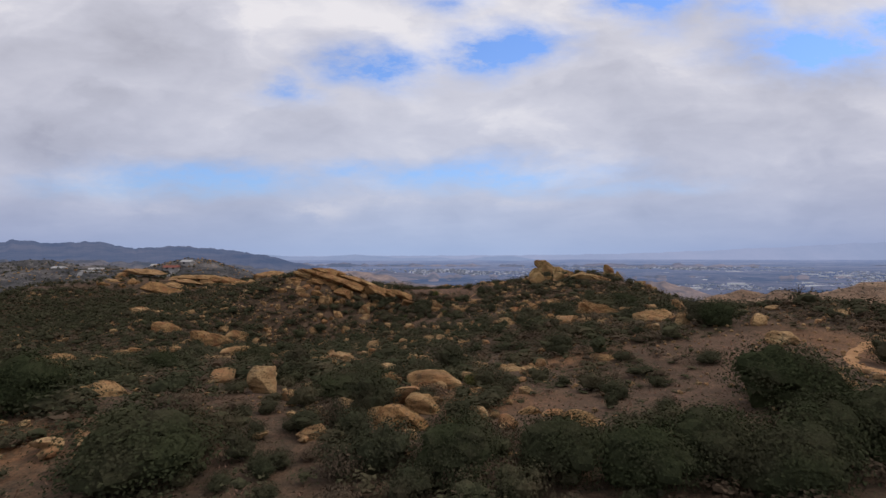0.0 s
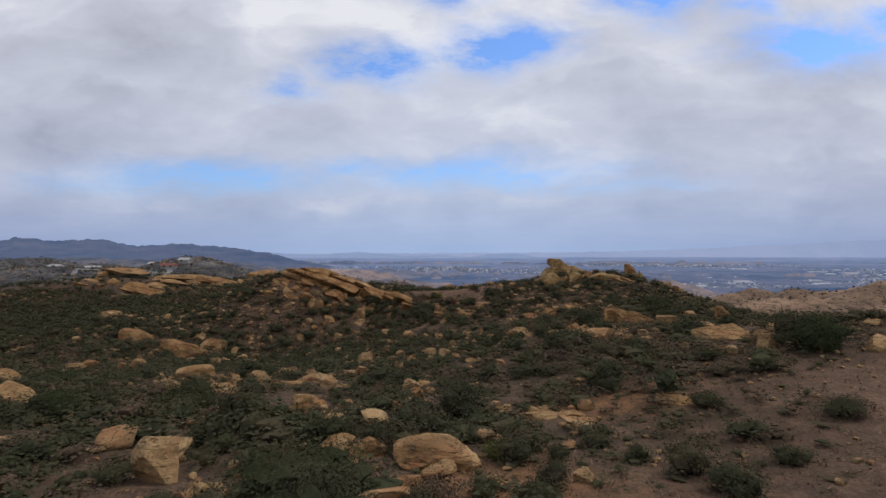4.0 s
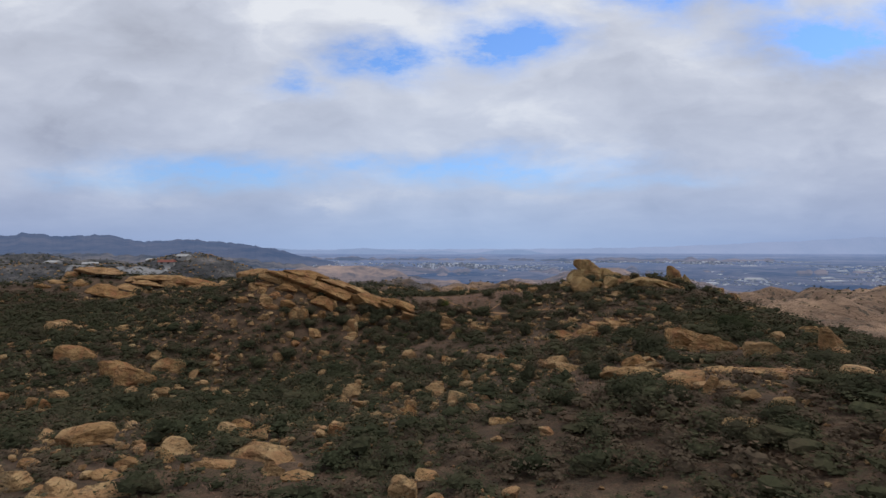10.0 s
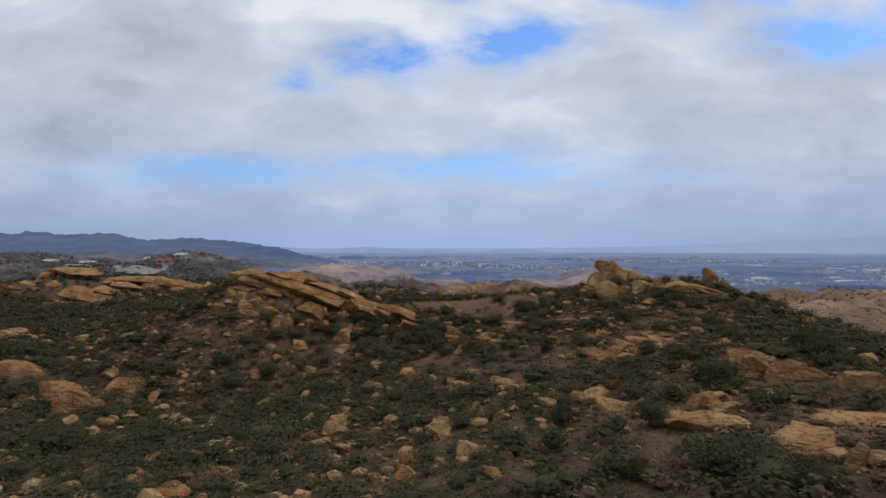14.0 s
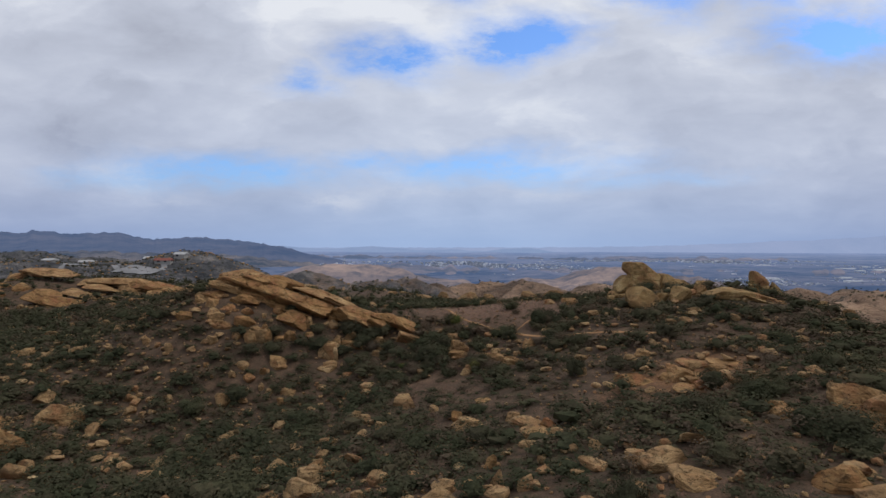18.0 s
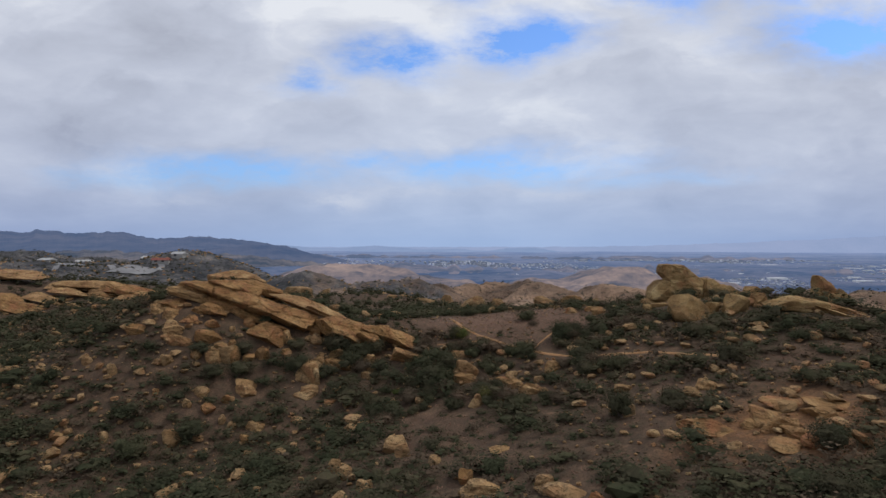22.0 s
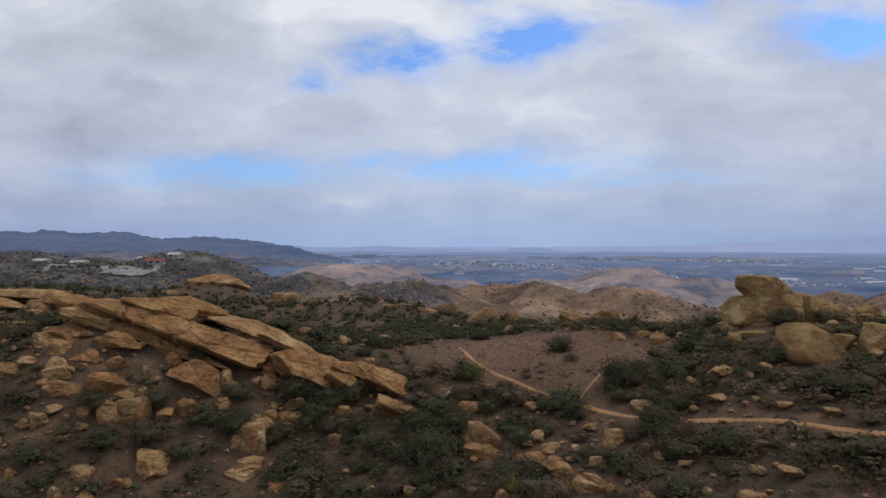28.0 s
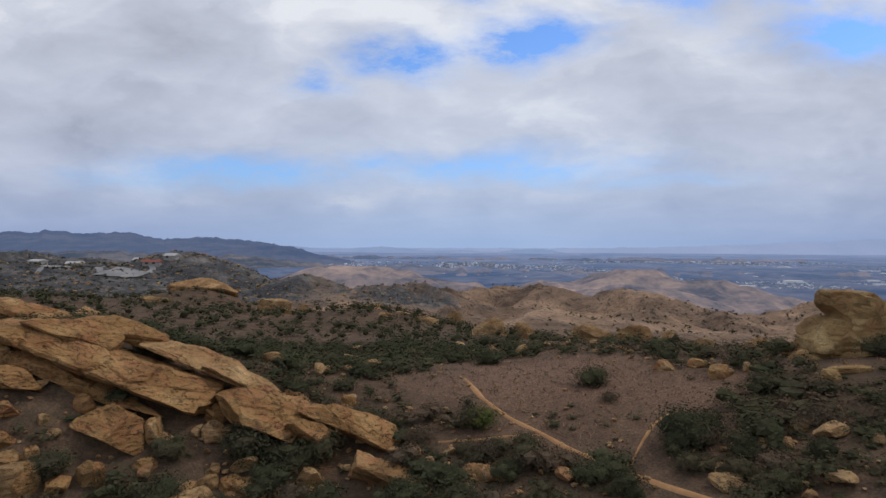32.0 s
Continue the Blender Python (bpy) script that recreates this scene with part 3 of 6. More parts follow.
def make_distance():
    # haze is put into the backdrops: emission plus bluish base colours
    haze_glow_mid, haze_glow_far = (0.20, 0.275, 0.45), (0.235, 0.31, 0.49)
    valley = painted_haze_material("valley_haze", (0.004, 0.012, 0.018), (0.12, 0.105, 0.10), 0.016, (0.052, 0.080, 0.158), (0.17, 0.24, 0.42))
    n, m = 240, 110
    a = np.linspace(-1.25, 1.25, n)
    r = np.linspace(880, 4860, m)
    u, rr = np.meshgrid(a, r)
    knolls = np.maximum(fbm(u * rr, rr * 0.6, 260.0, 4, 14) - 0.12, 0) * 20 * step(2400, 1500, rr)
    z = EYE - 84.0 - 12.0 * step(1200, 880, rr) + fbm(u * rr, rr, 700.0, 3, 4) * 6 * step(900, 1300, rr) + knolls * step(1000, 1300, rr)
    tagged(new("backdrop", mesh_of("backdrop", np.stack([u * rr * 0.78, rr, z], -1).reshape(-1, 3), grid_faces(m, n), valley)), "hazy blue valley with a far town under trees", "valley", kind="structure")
    ridge_line("backdrop_range_west", painted_haze_material("range_haze_blue", (0.006, 0.012, 0.02), (0.065, 0.055, 0.05), 0.006, (0.072, 0.104, 0.19)), "dark blue mountain range in haze",
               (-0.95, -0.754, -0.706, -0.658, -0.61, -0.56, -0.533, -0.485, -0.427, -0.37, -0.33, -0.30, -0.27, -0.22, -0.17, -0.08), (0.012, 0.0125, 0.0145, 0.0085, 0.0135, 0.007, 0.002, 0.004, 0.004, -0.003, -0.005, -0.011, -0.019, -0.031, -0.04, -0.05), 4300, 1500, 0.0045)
    ridge_line("backdrop_spur_west", painted_haze_material("spur_haze_blue", (0.006, 0.012, 0.02), (0.065, 0.055, 0.05), 0.008, (0.066, 0.096, 0.178)), "long spur in painted blue haze running down into the valley",
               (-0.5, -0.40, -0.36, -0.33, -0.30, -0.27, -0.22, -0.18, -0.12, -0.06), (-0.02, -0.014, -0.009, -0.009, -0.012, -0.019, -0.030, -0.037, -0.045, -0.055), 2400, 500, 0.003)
    valley_hills = painted_haze_material("valley_hills", (0.01, 0.018, 0.025), (0.20, 0.15, 0.125), 0.012, (0.060, 0.085, 0.15), (0.10, 0.14, 0.24))
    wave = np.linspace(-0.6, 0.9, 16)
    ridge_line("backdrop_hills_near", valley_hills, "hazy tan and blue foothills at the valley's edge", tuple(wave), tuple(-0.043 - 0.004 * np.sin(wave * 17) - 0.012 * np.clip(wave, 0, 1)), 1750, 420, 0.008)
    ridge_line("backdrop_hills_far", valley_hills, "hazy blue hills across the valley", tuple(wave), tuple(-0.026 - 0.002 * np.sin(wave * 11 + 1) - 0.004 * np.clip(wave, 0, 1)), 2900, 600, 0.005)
    ridge_line("backdrop_foothills_west", painted_haze_material("foothill_haze_blue", (0.012, 0.018, 0.022), (0.16, 0.125, 0.10), 0.014, (0.050, 0.066, 0.105)), "dark brushy foothills below the western range",
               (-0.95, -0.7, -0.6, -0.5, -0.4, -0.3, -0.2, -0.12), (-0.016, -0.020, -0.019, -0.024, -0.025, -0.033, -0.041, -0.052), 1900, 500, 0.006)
    ridge_line("backdrop_range_middle", painted_haze_material("range_haze_pale", (0.03, 0.04, 0.05), (0.07, 0.07, 0.08), 0.004, haze_glow_mid), "pale blue far range in haze",
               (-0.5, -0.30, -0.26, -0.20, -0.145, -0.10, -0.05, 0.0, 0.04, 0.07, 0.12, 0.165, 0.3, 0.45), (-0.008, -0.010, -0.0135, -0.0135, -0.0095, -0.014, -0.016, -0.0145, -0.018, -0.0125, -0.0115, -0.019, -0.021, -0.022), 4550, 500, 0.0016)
    ridge_line("backdrop_range_east", painted_haze_material("range_haze_faint", (0.05, 0.05, 0.06), (0.09, 0.08, 0.09), 0.003, haze_glow_far), "faint violet mountains lost in haze",
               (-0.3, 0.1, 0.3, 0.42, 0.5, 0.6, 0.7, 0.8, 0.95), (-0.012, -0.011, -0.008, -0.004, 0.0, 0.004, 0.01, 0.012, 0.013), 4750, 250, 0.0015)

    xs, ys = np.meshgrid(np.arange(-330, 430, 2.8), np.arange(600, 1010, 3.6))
    # these hills carry painted haze too, a faint bluish emission
    tan = painted_haze_material("tan_hills", (0.06, 0.055, 0.055), (0.36, 0.245, 0.17), 0.03, (0.042, 0.056, 0.095))
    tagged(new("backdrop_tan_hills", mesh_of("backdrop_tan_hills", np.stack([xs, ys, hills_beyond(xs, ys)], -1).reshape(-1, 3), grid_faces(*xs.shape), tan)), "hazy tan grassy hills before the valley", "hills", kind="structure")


make_distance()

# ---- rocks ----
def part(name, me, parent, label=""):
    ob = new(name, me)
    ob.parent = parent
    return tagged(ob, label)


def ball(level):
    bm = bmesh.new()
    bmesh.ops.create_icosphere(bm, subdivisions=level, radius=1.0)
    bm.verts.ensure_lookup_table()
    v = np.array([x.co for x in bm.verts])
    f = np.array([[x.index for x in p.verts] for p in bm.faces])
    bm.free()
    return v, f


BALLS = {k: ball(k) for k in (1, 2, 3, 4, 5, 6)}


def rock_shape(rx, ry, rz, seed, level=5, box=5.0, cuts=13, rough=0.055, beds=0.0, cracks=0.05, planes=()):
    """A weathered block: a rounded box, split along joints, with grain, cracks and bedding."""
    rs = np.random.RandomState(seed)
    d, f = BALLS[level]
    p = d / (np.abs(d) ** box).sum(1, keepdims=True) ** (1 / box)
    joints = []
    for _ in range(cuts):
        a, e = rs.uniform(0, 2 * math.pi), rs.normal(0.3, 0.45)
        joints.append((math.cos(a) * math.cos(e), math.sin(a) * math.cos(e), math.sin(e), rs.uniform(0.5, 1.0)))
    for nx, ny, nz, reach in list(joints) + list(planes):
        n = np.array([nx, ny, nz])
        n = n / np.linalg.norm(n)
        over = np.maximum(p @ n - reach, 0)
        p = p - over[:, None] * n * 0.97
    p = p * (rx, ry, rz)
    size = (rx * ry * rz) ** (1 / 3)
    out = np.empty(len(p))
    for i, q in enumerate(p):
        w = Vector(q / size) + Vector((seed * 3.1, 0, 0))
        out[i] = (noise.fractal(w * 1.1, 0.9, 2.1, 5) + 0.5 * noise.ridged_multi_fractal(w * 1.7, 1.0, 2.0, 3, 1.0, 2.0) - 0.5) * rough * size
        if cracks and level > 3:
            near = noise.voronoi(w * Vector((0.9, 0.9, 1.3)) + Vector((0, 0, seed)))[0]
            out[i] -= cracks * size * math.exp(-((near[1] - near[0]) / 0.07) ** 2)
        if beds:
            h = q[2] * beds + 0.3 * noise.noise(w * 0.7)
            k = h % 1.0
            out[i] += (k * 0.5 - (0.55 if k > 0.86 else 0.2)) * 0.42 / beds * max(0.0, 1 - 1.4 * abs(d[i][2]))
    return p + d * out[:, None], f


FOOTPRINTS = []


def place_rock(name, label, x, y, length, tall, seed, deep=None, turn=None, dip=0.0, lean=0.0, sink=0.25, level=5, group="", stone=None, smooth=False, front=0.5, **shape):
    """One rock on the hillside; dip tips its east end down, lean its near side."""
    rs = np.random.RandomState(seed + 500)
    turn = rs.uniform(-25, 25) if turn is None else turn
    deep = length * rs.uniform(0.6, 0.85) if deep is None else deep
    half = tall / 2 / (1 - sink)
    v, f = rock_shape(length / 2, deep / 2, half, seed, level, **shape)
    v = v + (0, 0, tall - half)
    FOOTPRINTS.append((x, y, length / 2, deep / 2, front))
    ob = new(name, mesh_of(name, v, f, stone or SANDSTONE, smooth))
    ob.matrix_world = pose(x, y, up(x, y), lean, dip, turn)
    return tagged(ob, label, "rock", group)


# kinds of rock: name, label, shape
KINDS = {"r": ("boulder", "rounded tan sandstone boulder among low brush", dict(box=3.6, cuts=10, rough=0.05, sink=0.28)),
         "b": ("rock_block", "split orange-tan sandstone block with rough edges", dict(box=6.0, cuts=10, rough=0.05, sink=0.25, dip=12, lean=4)),
         "s": ("rock_slab", "flat weathered tan sandstone slab lying on the hillside", dict(box=4.5, cuts=10, rough=0.08, beds=2.0, sink=0.35, dip=6, lean=5)),
         "p": ("pale_rock", "small pale sandstone rock showing through brush", dict(box=6.0, cuts=11, rough=0.06, sink=0.2)),
         "o": ("rock_ledge", "layered orange sandstone ledge with thin broken beds", dict(box=5.0, cuts=9, rough=0.09, beds=2.6, sink=0.38, dip=8, lean=6))}
# kind, where, then x, y, length, height, depth of each
OUTCROPS = [
    ("b", "in the hollow", [(-38.8, 81.2, 1.2, 1.12, 0.9), (-36.6, 79.7, 1.4, 1.19, 1.1), (-2.6, 52.3, 0.8, 0.87, 0.6), (0.5, 81.1, 0.5, 0.81, 0.4), (-30.8, 102.3, 1.0, 0.57, 0.8), (-1.3, 91.7, 0.8, 0.7, 0.6), (-12.8, 66.6, 1.1, 0.52, 0.8), (-13.4, 55.9, 0.3, 0.56, 0.2), (-7.4, 60.6, 0.8, 0.62, 0.6), (-7.9, 64.5, 0.9, 0.74, 0.6), (-21.7, 57.3, 1.1, 0.53, 0.8)]),
    ("o", "in the hollow", [(-46.8, 100.3, 4.2, 1.18, 2.5), (-3.6, 70.3, 1.0, 0.61, 0.6), (-47.7, 101.0, 3.5, 0.93, 2.1), (-38.7, 94.5, 3.2, 1.25, 1.9), (-35.1, 91.8, 3.3, 1.51, 2.0)]),
    ("p", "in the hollow", [(-15.7, 59.9, 1.8, 0.5, 1.4), (-45.2, 83.2, 1.8, 0.89, 1.4), (-29.7, 84.9, 1.2, 0.69, 0.9), (-7.9, 65.7, 0.9, 0.61, 0.7), (-9.7, 82.5, 1.5, 0.71, 1.1), (-2.0, 79.6, 1.1, 0.53, 0.9), (-16.1, 80.5, 1.3, 0.28, 1.0), (-9.9, 85.4, 1.2, 0.63, 0.9), (-3.7, 72.6, 0.9, 0.43, 0.7), (-30.2, 87.7, 1.3, 0.81, 1.0), (1.8, 58.3, 0.6, 0.28, 0.4), (-0.8, 90.3, 1.3, 0.48, 1.0), (0.8, 78.6, 0.6, 0.7, 0.4), (-8.5, 81.4, 0.3, 0.33, 0.2), (-9.4, 97.3, 0.7, 0.68, 0.5), (-5.6, 82.6, 1.0, 0.77, 0.8), (-8.6, 84.8, 0.8, 0.45, 0.6), (-5.6, 98.6, 1.7, 0.65, 1.3)]),
    ("p", "in the hollow", [(-6.9, 93.1, 0.7, 0.45, 0.5), (-0.6, 90.3, 0.9, 0.61, 0.7), (2.9, 83.6, 1.0, 0.29, 0.8), (2.1, 77.5, 0.7, 0.58, 0.5), (-8.4, 95.6, 0.9, 0.56, 0.7), (-6.2, 99.9, 0.7, 0.51, 0.6), (-5.1, 97.2, 0.9, 0.73, 0.7), (-3.1, 95.1, 0.7, 0.4, 0.5), (-6.8, 93.3, 0.8, 0.43, 0.6), (-29.9, 100.6, 1.1, 0.53, 0.8), (-28.6, 100.2, 0.6, 0.52, 0.4), (-30.4, 102.9, 0.6, 0.28, 0.5), (-2.0, 77.4, 1.4, 0.64, 1.0), (-9.8, 84.7, 1.3, 0.64, 1.0)]),
    ("r", "in the hollow", [(-44.5, 84.0, 1.8, 1.02, 1.4), (-38.1, 84.0, 1.5, 0.87, 1.1), (-30.5, 89.1, 1.0, 0.61, 0.7), (-10.0, 86.9, 1.1, 0.6, 0.8), (-10.7, 79.4, 0.8, 0.34, 0.6), (-22.6, 103.2, 1.0, 0.78, 0.8), (-27.4, 102.5, 0.6, 0.6, 0.4), (-21.9, 62.4, 2.6, 0.93, 1.9), (-15.0, 67.9, 1.7, 0.69, 1.3), (-15.4, 58.1, 1.1, 0.63, 0.8), (-20.1, 54.0, 1.3, 0.72, 1.0), (-10.4, 79.6, 1.3, 0.52, 1.0), (-3.3, 67.4, 1.1, 0.68, 0.8)]),
    ("s", "in the hollow", [(-50.3, 76.7, 4.7, 1.2, 2.8), (-35.3, 54.0, 2.1, 0.69, 1.2), (-10.4, 59.4, 3.8, 0.59, 2.3), (-14.5, 74.2, 1.6, 0.2, 1.0), (-34.5, 98.3, 2.9, 1.09, 1.7), (-37.8, 100.8, 1.9, 0.77, 1.2), (2.1, 61.6, 0.9, 0.24, 0.6), (2.6, 61.3, 0.9, 0.2, 0.5), (2.8, 89.0, 1.3, 0.35, 0.8), (-0.0, 90.2, 1.2, 0.33, 0.7), (0.9, 95.2, 1.4, 0.2, 0.8), (2.5, 89.6, 0.9, 0.48, 0.5), (-14.7, 73.0, 1.3, 0.46, 0.8), (-12.5, 57.4, 1.7, 0.25, 1.0), (-9.2, 56.5, 1.1, 0.47, 0.6), (-7.7, 56.2, 1.6, 0.2, 1.0), (-17.7, 53.1, 1.4, 0.2, 0.8), (-15.4, 53.0, 2.2, 0.22, 1.3)]),
    ("s", "in the hollow", [(-16.4, 56.9, 1.1, 0.46, 0.7), (-16.6, 55.1, 1.4, 0.2, 0.8), (-2.5, 53.0, 0.8, 0.7, 0.5), (-1.5, 54.8, 1.1, 0.2, 0.7)]),
    ("b", "on the near slope", [(-8.0, 44.6, 0.7, 0.61, 0.5), (-9.2, 42.8, 0.4, 0.34, 0.3), (0.9, 46.3, 0.6, 0.51, 0.4), (15.6, 50.1, 0.7, 0.54, 0.5)]),
    ("o", "on the near slope", [(-3.0, 32.0, 1.1, 0.53, 0.7), (8.1, 47.0, 1.0, 0.23, 0.6)]),
    ("p", "on the near slope", [(-2.4, 52.3, 1.1, 0.76, 0.8), (4.2, 29.6, 0.6, 0.28, 0.5), (1.4, 29.2, 0.6, 0.26, 0.4), (-13.4, 48.9, 1.0, 0.21, 0.7), (-6.1, 45.9, 0.7, 0.49, 0.6), (-4.4, 40.6, 0.7, 0.28, 0.5), (-3.0, 44.0, 1.1, 0.37, 0.9), (0.9, 42.8, 0.7, 0.28, 0.5), (2.4, 41.9, 0.6, 0.37, 0.5)]),
    ("r", "on the near slope", [(-8.9, 29.4, 1.4, 1.05, 1.0), (-0.4, 31.3, 2.4, 0.64, 1.8), (-1.7, 22.9, 1.9, 0.71, 1.4), (23.0, 43.0, 1.1, 0.65, 0.8), (-10.7, 40.0, 1.4, 0.71, 1.1), (-8.1, 42.6, 1.1, 0.79, 0.8), (-7.6, 46.1, 1.1, 0.54, 0.8), (-16.9, 51.0, 1.4, 0.35, 1.1), (-16.6, 52.1, 0.8, 0.41, 0.6), (-5.3, 39.8, 0.5, 0.22, 0.4), (-1.9, 48.8, 0.8, 0.61, 0.6), (19.8, 48.4, 1.2, 0.49, 0.9), (18.6, 45.8, 1.2, 0.71, 0.9), (18.7, 51.4, 3.1, 0.82, 2.3)]),
    ("s", "on the near slope", [(-29.8, 51.5, 4.7, 0.94, 2.8), (-16.1, 28.3, 2.2, 0.54, 1.3), (-11.3, 22.7, 1.7, 0.2, 1.0), (-6.8, 28.1, 1.1, 0.39, 0.6), (-4.2, 33.3, 1.1, 0.44, 0.6), (-1.4, 28.8, 1.1, 0.23, 0.7), (-0.8, 25.5, 1.3, 0.53, 0.8), (3.9, 25.7, 1.0, 0.2, 0.6), (4.7, 25.5, 0.9, 0.2, 0.5), (5.4, 24.1, 1.3, 0.42, 0.8), (6.2, 24.0, 0.9, 0.2, 0.5), (4.5, 39.3, 1.8, 0.24, 1.1), (6.1, 38.0, 1.8, 0.2, 1.1), (10.9, 38.7, 1.4, 0.2, 0.8), (22.4, 38.3, 2.0, 0.53, 1.2), (-9.6, 43.6, 2.3, 0.28, 1.4), (-9.0, 49.3, 2.1, 0.43, 1.2), (-17.6, 52.2, 1.2, 0.33, 0.7)]),
    ("s", "on the near slope", [(0.7, 48.2, 0.9, 0.33, 0.6), (4.3, 40.3, 1.0, 0.23, 0.6), (4.9, 39.7, 0.9, 0.26, 0.6), (6.0, 39.2, 1.3, 0.2, 0.8), (11.6, 42.5, 1.1, 0.2, 0.6), (10.9, 39.1, 1.8, 0.2, 1.1), (16.7, 47.5, 1.2, 0.31, 0.7)]),
    ("b", "under the ridge", [(-17.7, 104.1, 0.8, 0.73, 0.6), (-17.5, 105.8, 1.2, 0.62, 0.9), (-21.5, 106.4, 1.1, 0.85, 0.8), (-19.6, 109.5, 1.8, 0.65, 1.4), (-19.7, 114.8, 3.2, 1.74, 2.4), (-18.2, 115.8, 1.4, 0.92, 1.0), (-24.0, 112.6, 2.1, 0.87, 1.6), (-23.0, 110.9, 1.6, 1.03, 1.2), (-21.7, 111.6, 1.4, 1.18, 1.0), (-24.5, 110.8, 1.0, 0.64, 0.7), (-19.1, 113.0, 1.0, 0.87, 0.7), (-9.7, 113.9, 0.9, 0.49, 0.7), (-26.0, 107.1, 0.4, 0.53, 0.3), (-22.5, 107.7, 0.8, 0.46, 0.6), (-20.6, 107.7, 0.7, 0.58, 0.5), (-23.2, 106.6, 0.8, 0.4, 0.6), (-31.1, 112.8, 0.9, 0.7, 0.7), (-22.7, 114.3, 0.5, 0.62, 0.3)]),
    ("b", "under the ridge", [(-22.0, 112.5, 0.7, 0.8, 0.5), (-19.3, 112.9, 1.2, 0.98, 0.9), (-18.1, 115.6, 1.0, 1.07, 0.8), (-21.6, 115.7, 0.7, 0.59, 0.5)]),
    ("o", "under the ridge", [(-6.4, 115.3, 3.0, 0.85, 1.8)]),
    ("p", "under the ridge", [(-22.9, 103.4, 1.0, 0.69, 0.7), (-23.0, 103.2, 0.6, 0.67, 0.5), (-14.6, 110.7, 1.3, 0.44, 1.0), (-30.6, 108.6, 0.6, 0.63, 0.4), (-19.2, 105.4, 0.6, 0.47, 0.5), (-20.1, 105.8, 0.5, 0.53, 0.4), (-23.2, 106.6, 0.7, 0.44, 0.5), (-22.7, 107.9, 1.0, 0.44, 0.8), (-30.2, 108.5, 0.5, 0.62, 0.4), (-33.3, 109.7, 0.6, 0.54, 0.5), (-10.9, 108.5, 0.7, 0.32, 0.5), (-14.6, 114.9, 0.5, 0.42, 0.4), (-10.3, 113.0, 0.5, 0.5, 0.4), (-9.8, 112.8, 0.5, 0.5, 0.4), (-10.0, 115.3, 1.0, 0.62, 0.7), (-20.2, 108.0, 0.5, 0.27, 0.4), (-14.7, 114.8, 0.4, 0.29, 0.3), (-15.6, 116.8, 1.1, 0.71, 0.8)]),
    ("r", "under the ridge", [(-14.8, 113.0, 1.6, 0.83, 1.2), (-14.6, 112.1, 1.6, 1.19, 1.2), (-21.6, 115.8, 0.8, 0.66, 0.6), (-22.0, 112.6, 0.6, 0.64, 0.4), (-14.7, 112.0, 2.1, 1.16, 1.6), (-14.5, 114.3, 0.6, 0.48, 0.4), (-9.5, 122.2, 1.1, 0.38, 0.8), (-14.8, 114.1, 0.4, 0.48, 0.3), (-21.8, 111.5, 1.4, 1.17, 1.1), (-10.0, 115.3, 1.1, 0.72, 0.8)]),
    ("s", "under the ridge", [(-60.3, 117.5, 4.4, 0.95, 2.6), (-59.9, 115.5, 3.5, 0.92, 2.1), (-48.9, 113.5, 2.2, 0.63, 1.3), (-8.8, 105.1, 1.3, 0.27, 0.8), (-14.7, 110.5, 1.5, 0.29, 0.9), (-27.2, 112.6, 1.7, 0.48, 1.0), (-26.3, 111.8, 1.8, 0.51, 1.1), (-14.7, 110.1, 1.5, 0.31, 0.9), (-12.5, 109.2, 1.0, 0.25, 0.6), (-19.5, 109.0, 1.5, 0.58, 0.9), (-26.6, 109.8, 1.0, 0.53, 0.6), (-15.9, 127.3, 1.6, 0.65, 1.0)]),
    ("o", "by the trail", [(-1.0, 109.7, 1.8, 0.69, 1.1), (1.6, 108.5, 1.4, 0.2, 0.9), (2.5, 106.7, 1.5, 0.49, 0.9), (3.6, 104.7, 1.5, 0.55, 0.9), (5.6, 108.0, 1.2, 0.54, 0.7)]),
    ("p", "by the trail", [(-0.4, 104.4, 1.1, 0.48, 0.8), (4.5, 106.4, 0.7, 0.33, 0.5), (4.5, 103.8, 0.4, 0.32, 0.3), (-0.4, 104.6, 0.6, 0.61, 0.5), (1.8, 110.3, 0.7, 0.32, 0.5), (2.5, 108.8, 0.7, 0.37, 0.5), (10.7, 126.7, 1.0, 0.5, 0.8), (8.0, 104.6, 0.7, 0.28, 0.5)]),
    ("r", "by the trail", [(5.6, 108.0, 1.1, 0.67, 0.8), (13.0, 123.4, 0.9, 0.47, 0.7), (10.6, 126.9, 1.0, 0.49, 0.7), (12.7, 126.5, 1.2, 0.4, 0.9), (12.8, 123.2, 1.1, 0.67, 0.8), (14.5, 123.5, 0.6, 0.39, 0.5), (17.7, 123.5, 0.9, 0.52, 0.7)]),
    ("s", "by the trail", [(-1.0, 110.7, 2.1, 1.0, 1.3), (3.6, 104.5, 1.7, 0.45, 1.0), (-1.5, 111.3, 1.6, 0.96, 0.9), (18.6, 107.8, 1.3, 0.25, 0.8), (-2.0, 114.8, 1.1, 0.45, 0.7), (8.1, 111.1, 1.2, 0.35, 0.7)]),
    ("b", "on the shoulder", [(13.4, 60.4, 0.6, 0.98, 0.4), (4.3, 86.2, 1.1, 0.68, 0.8)]),
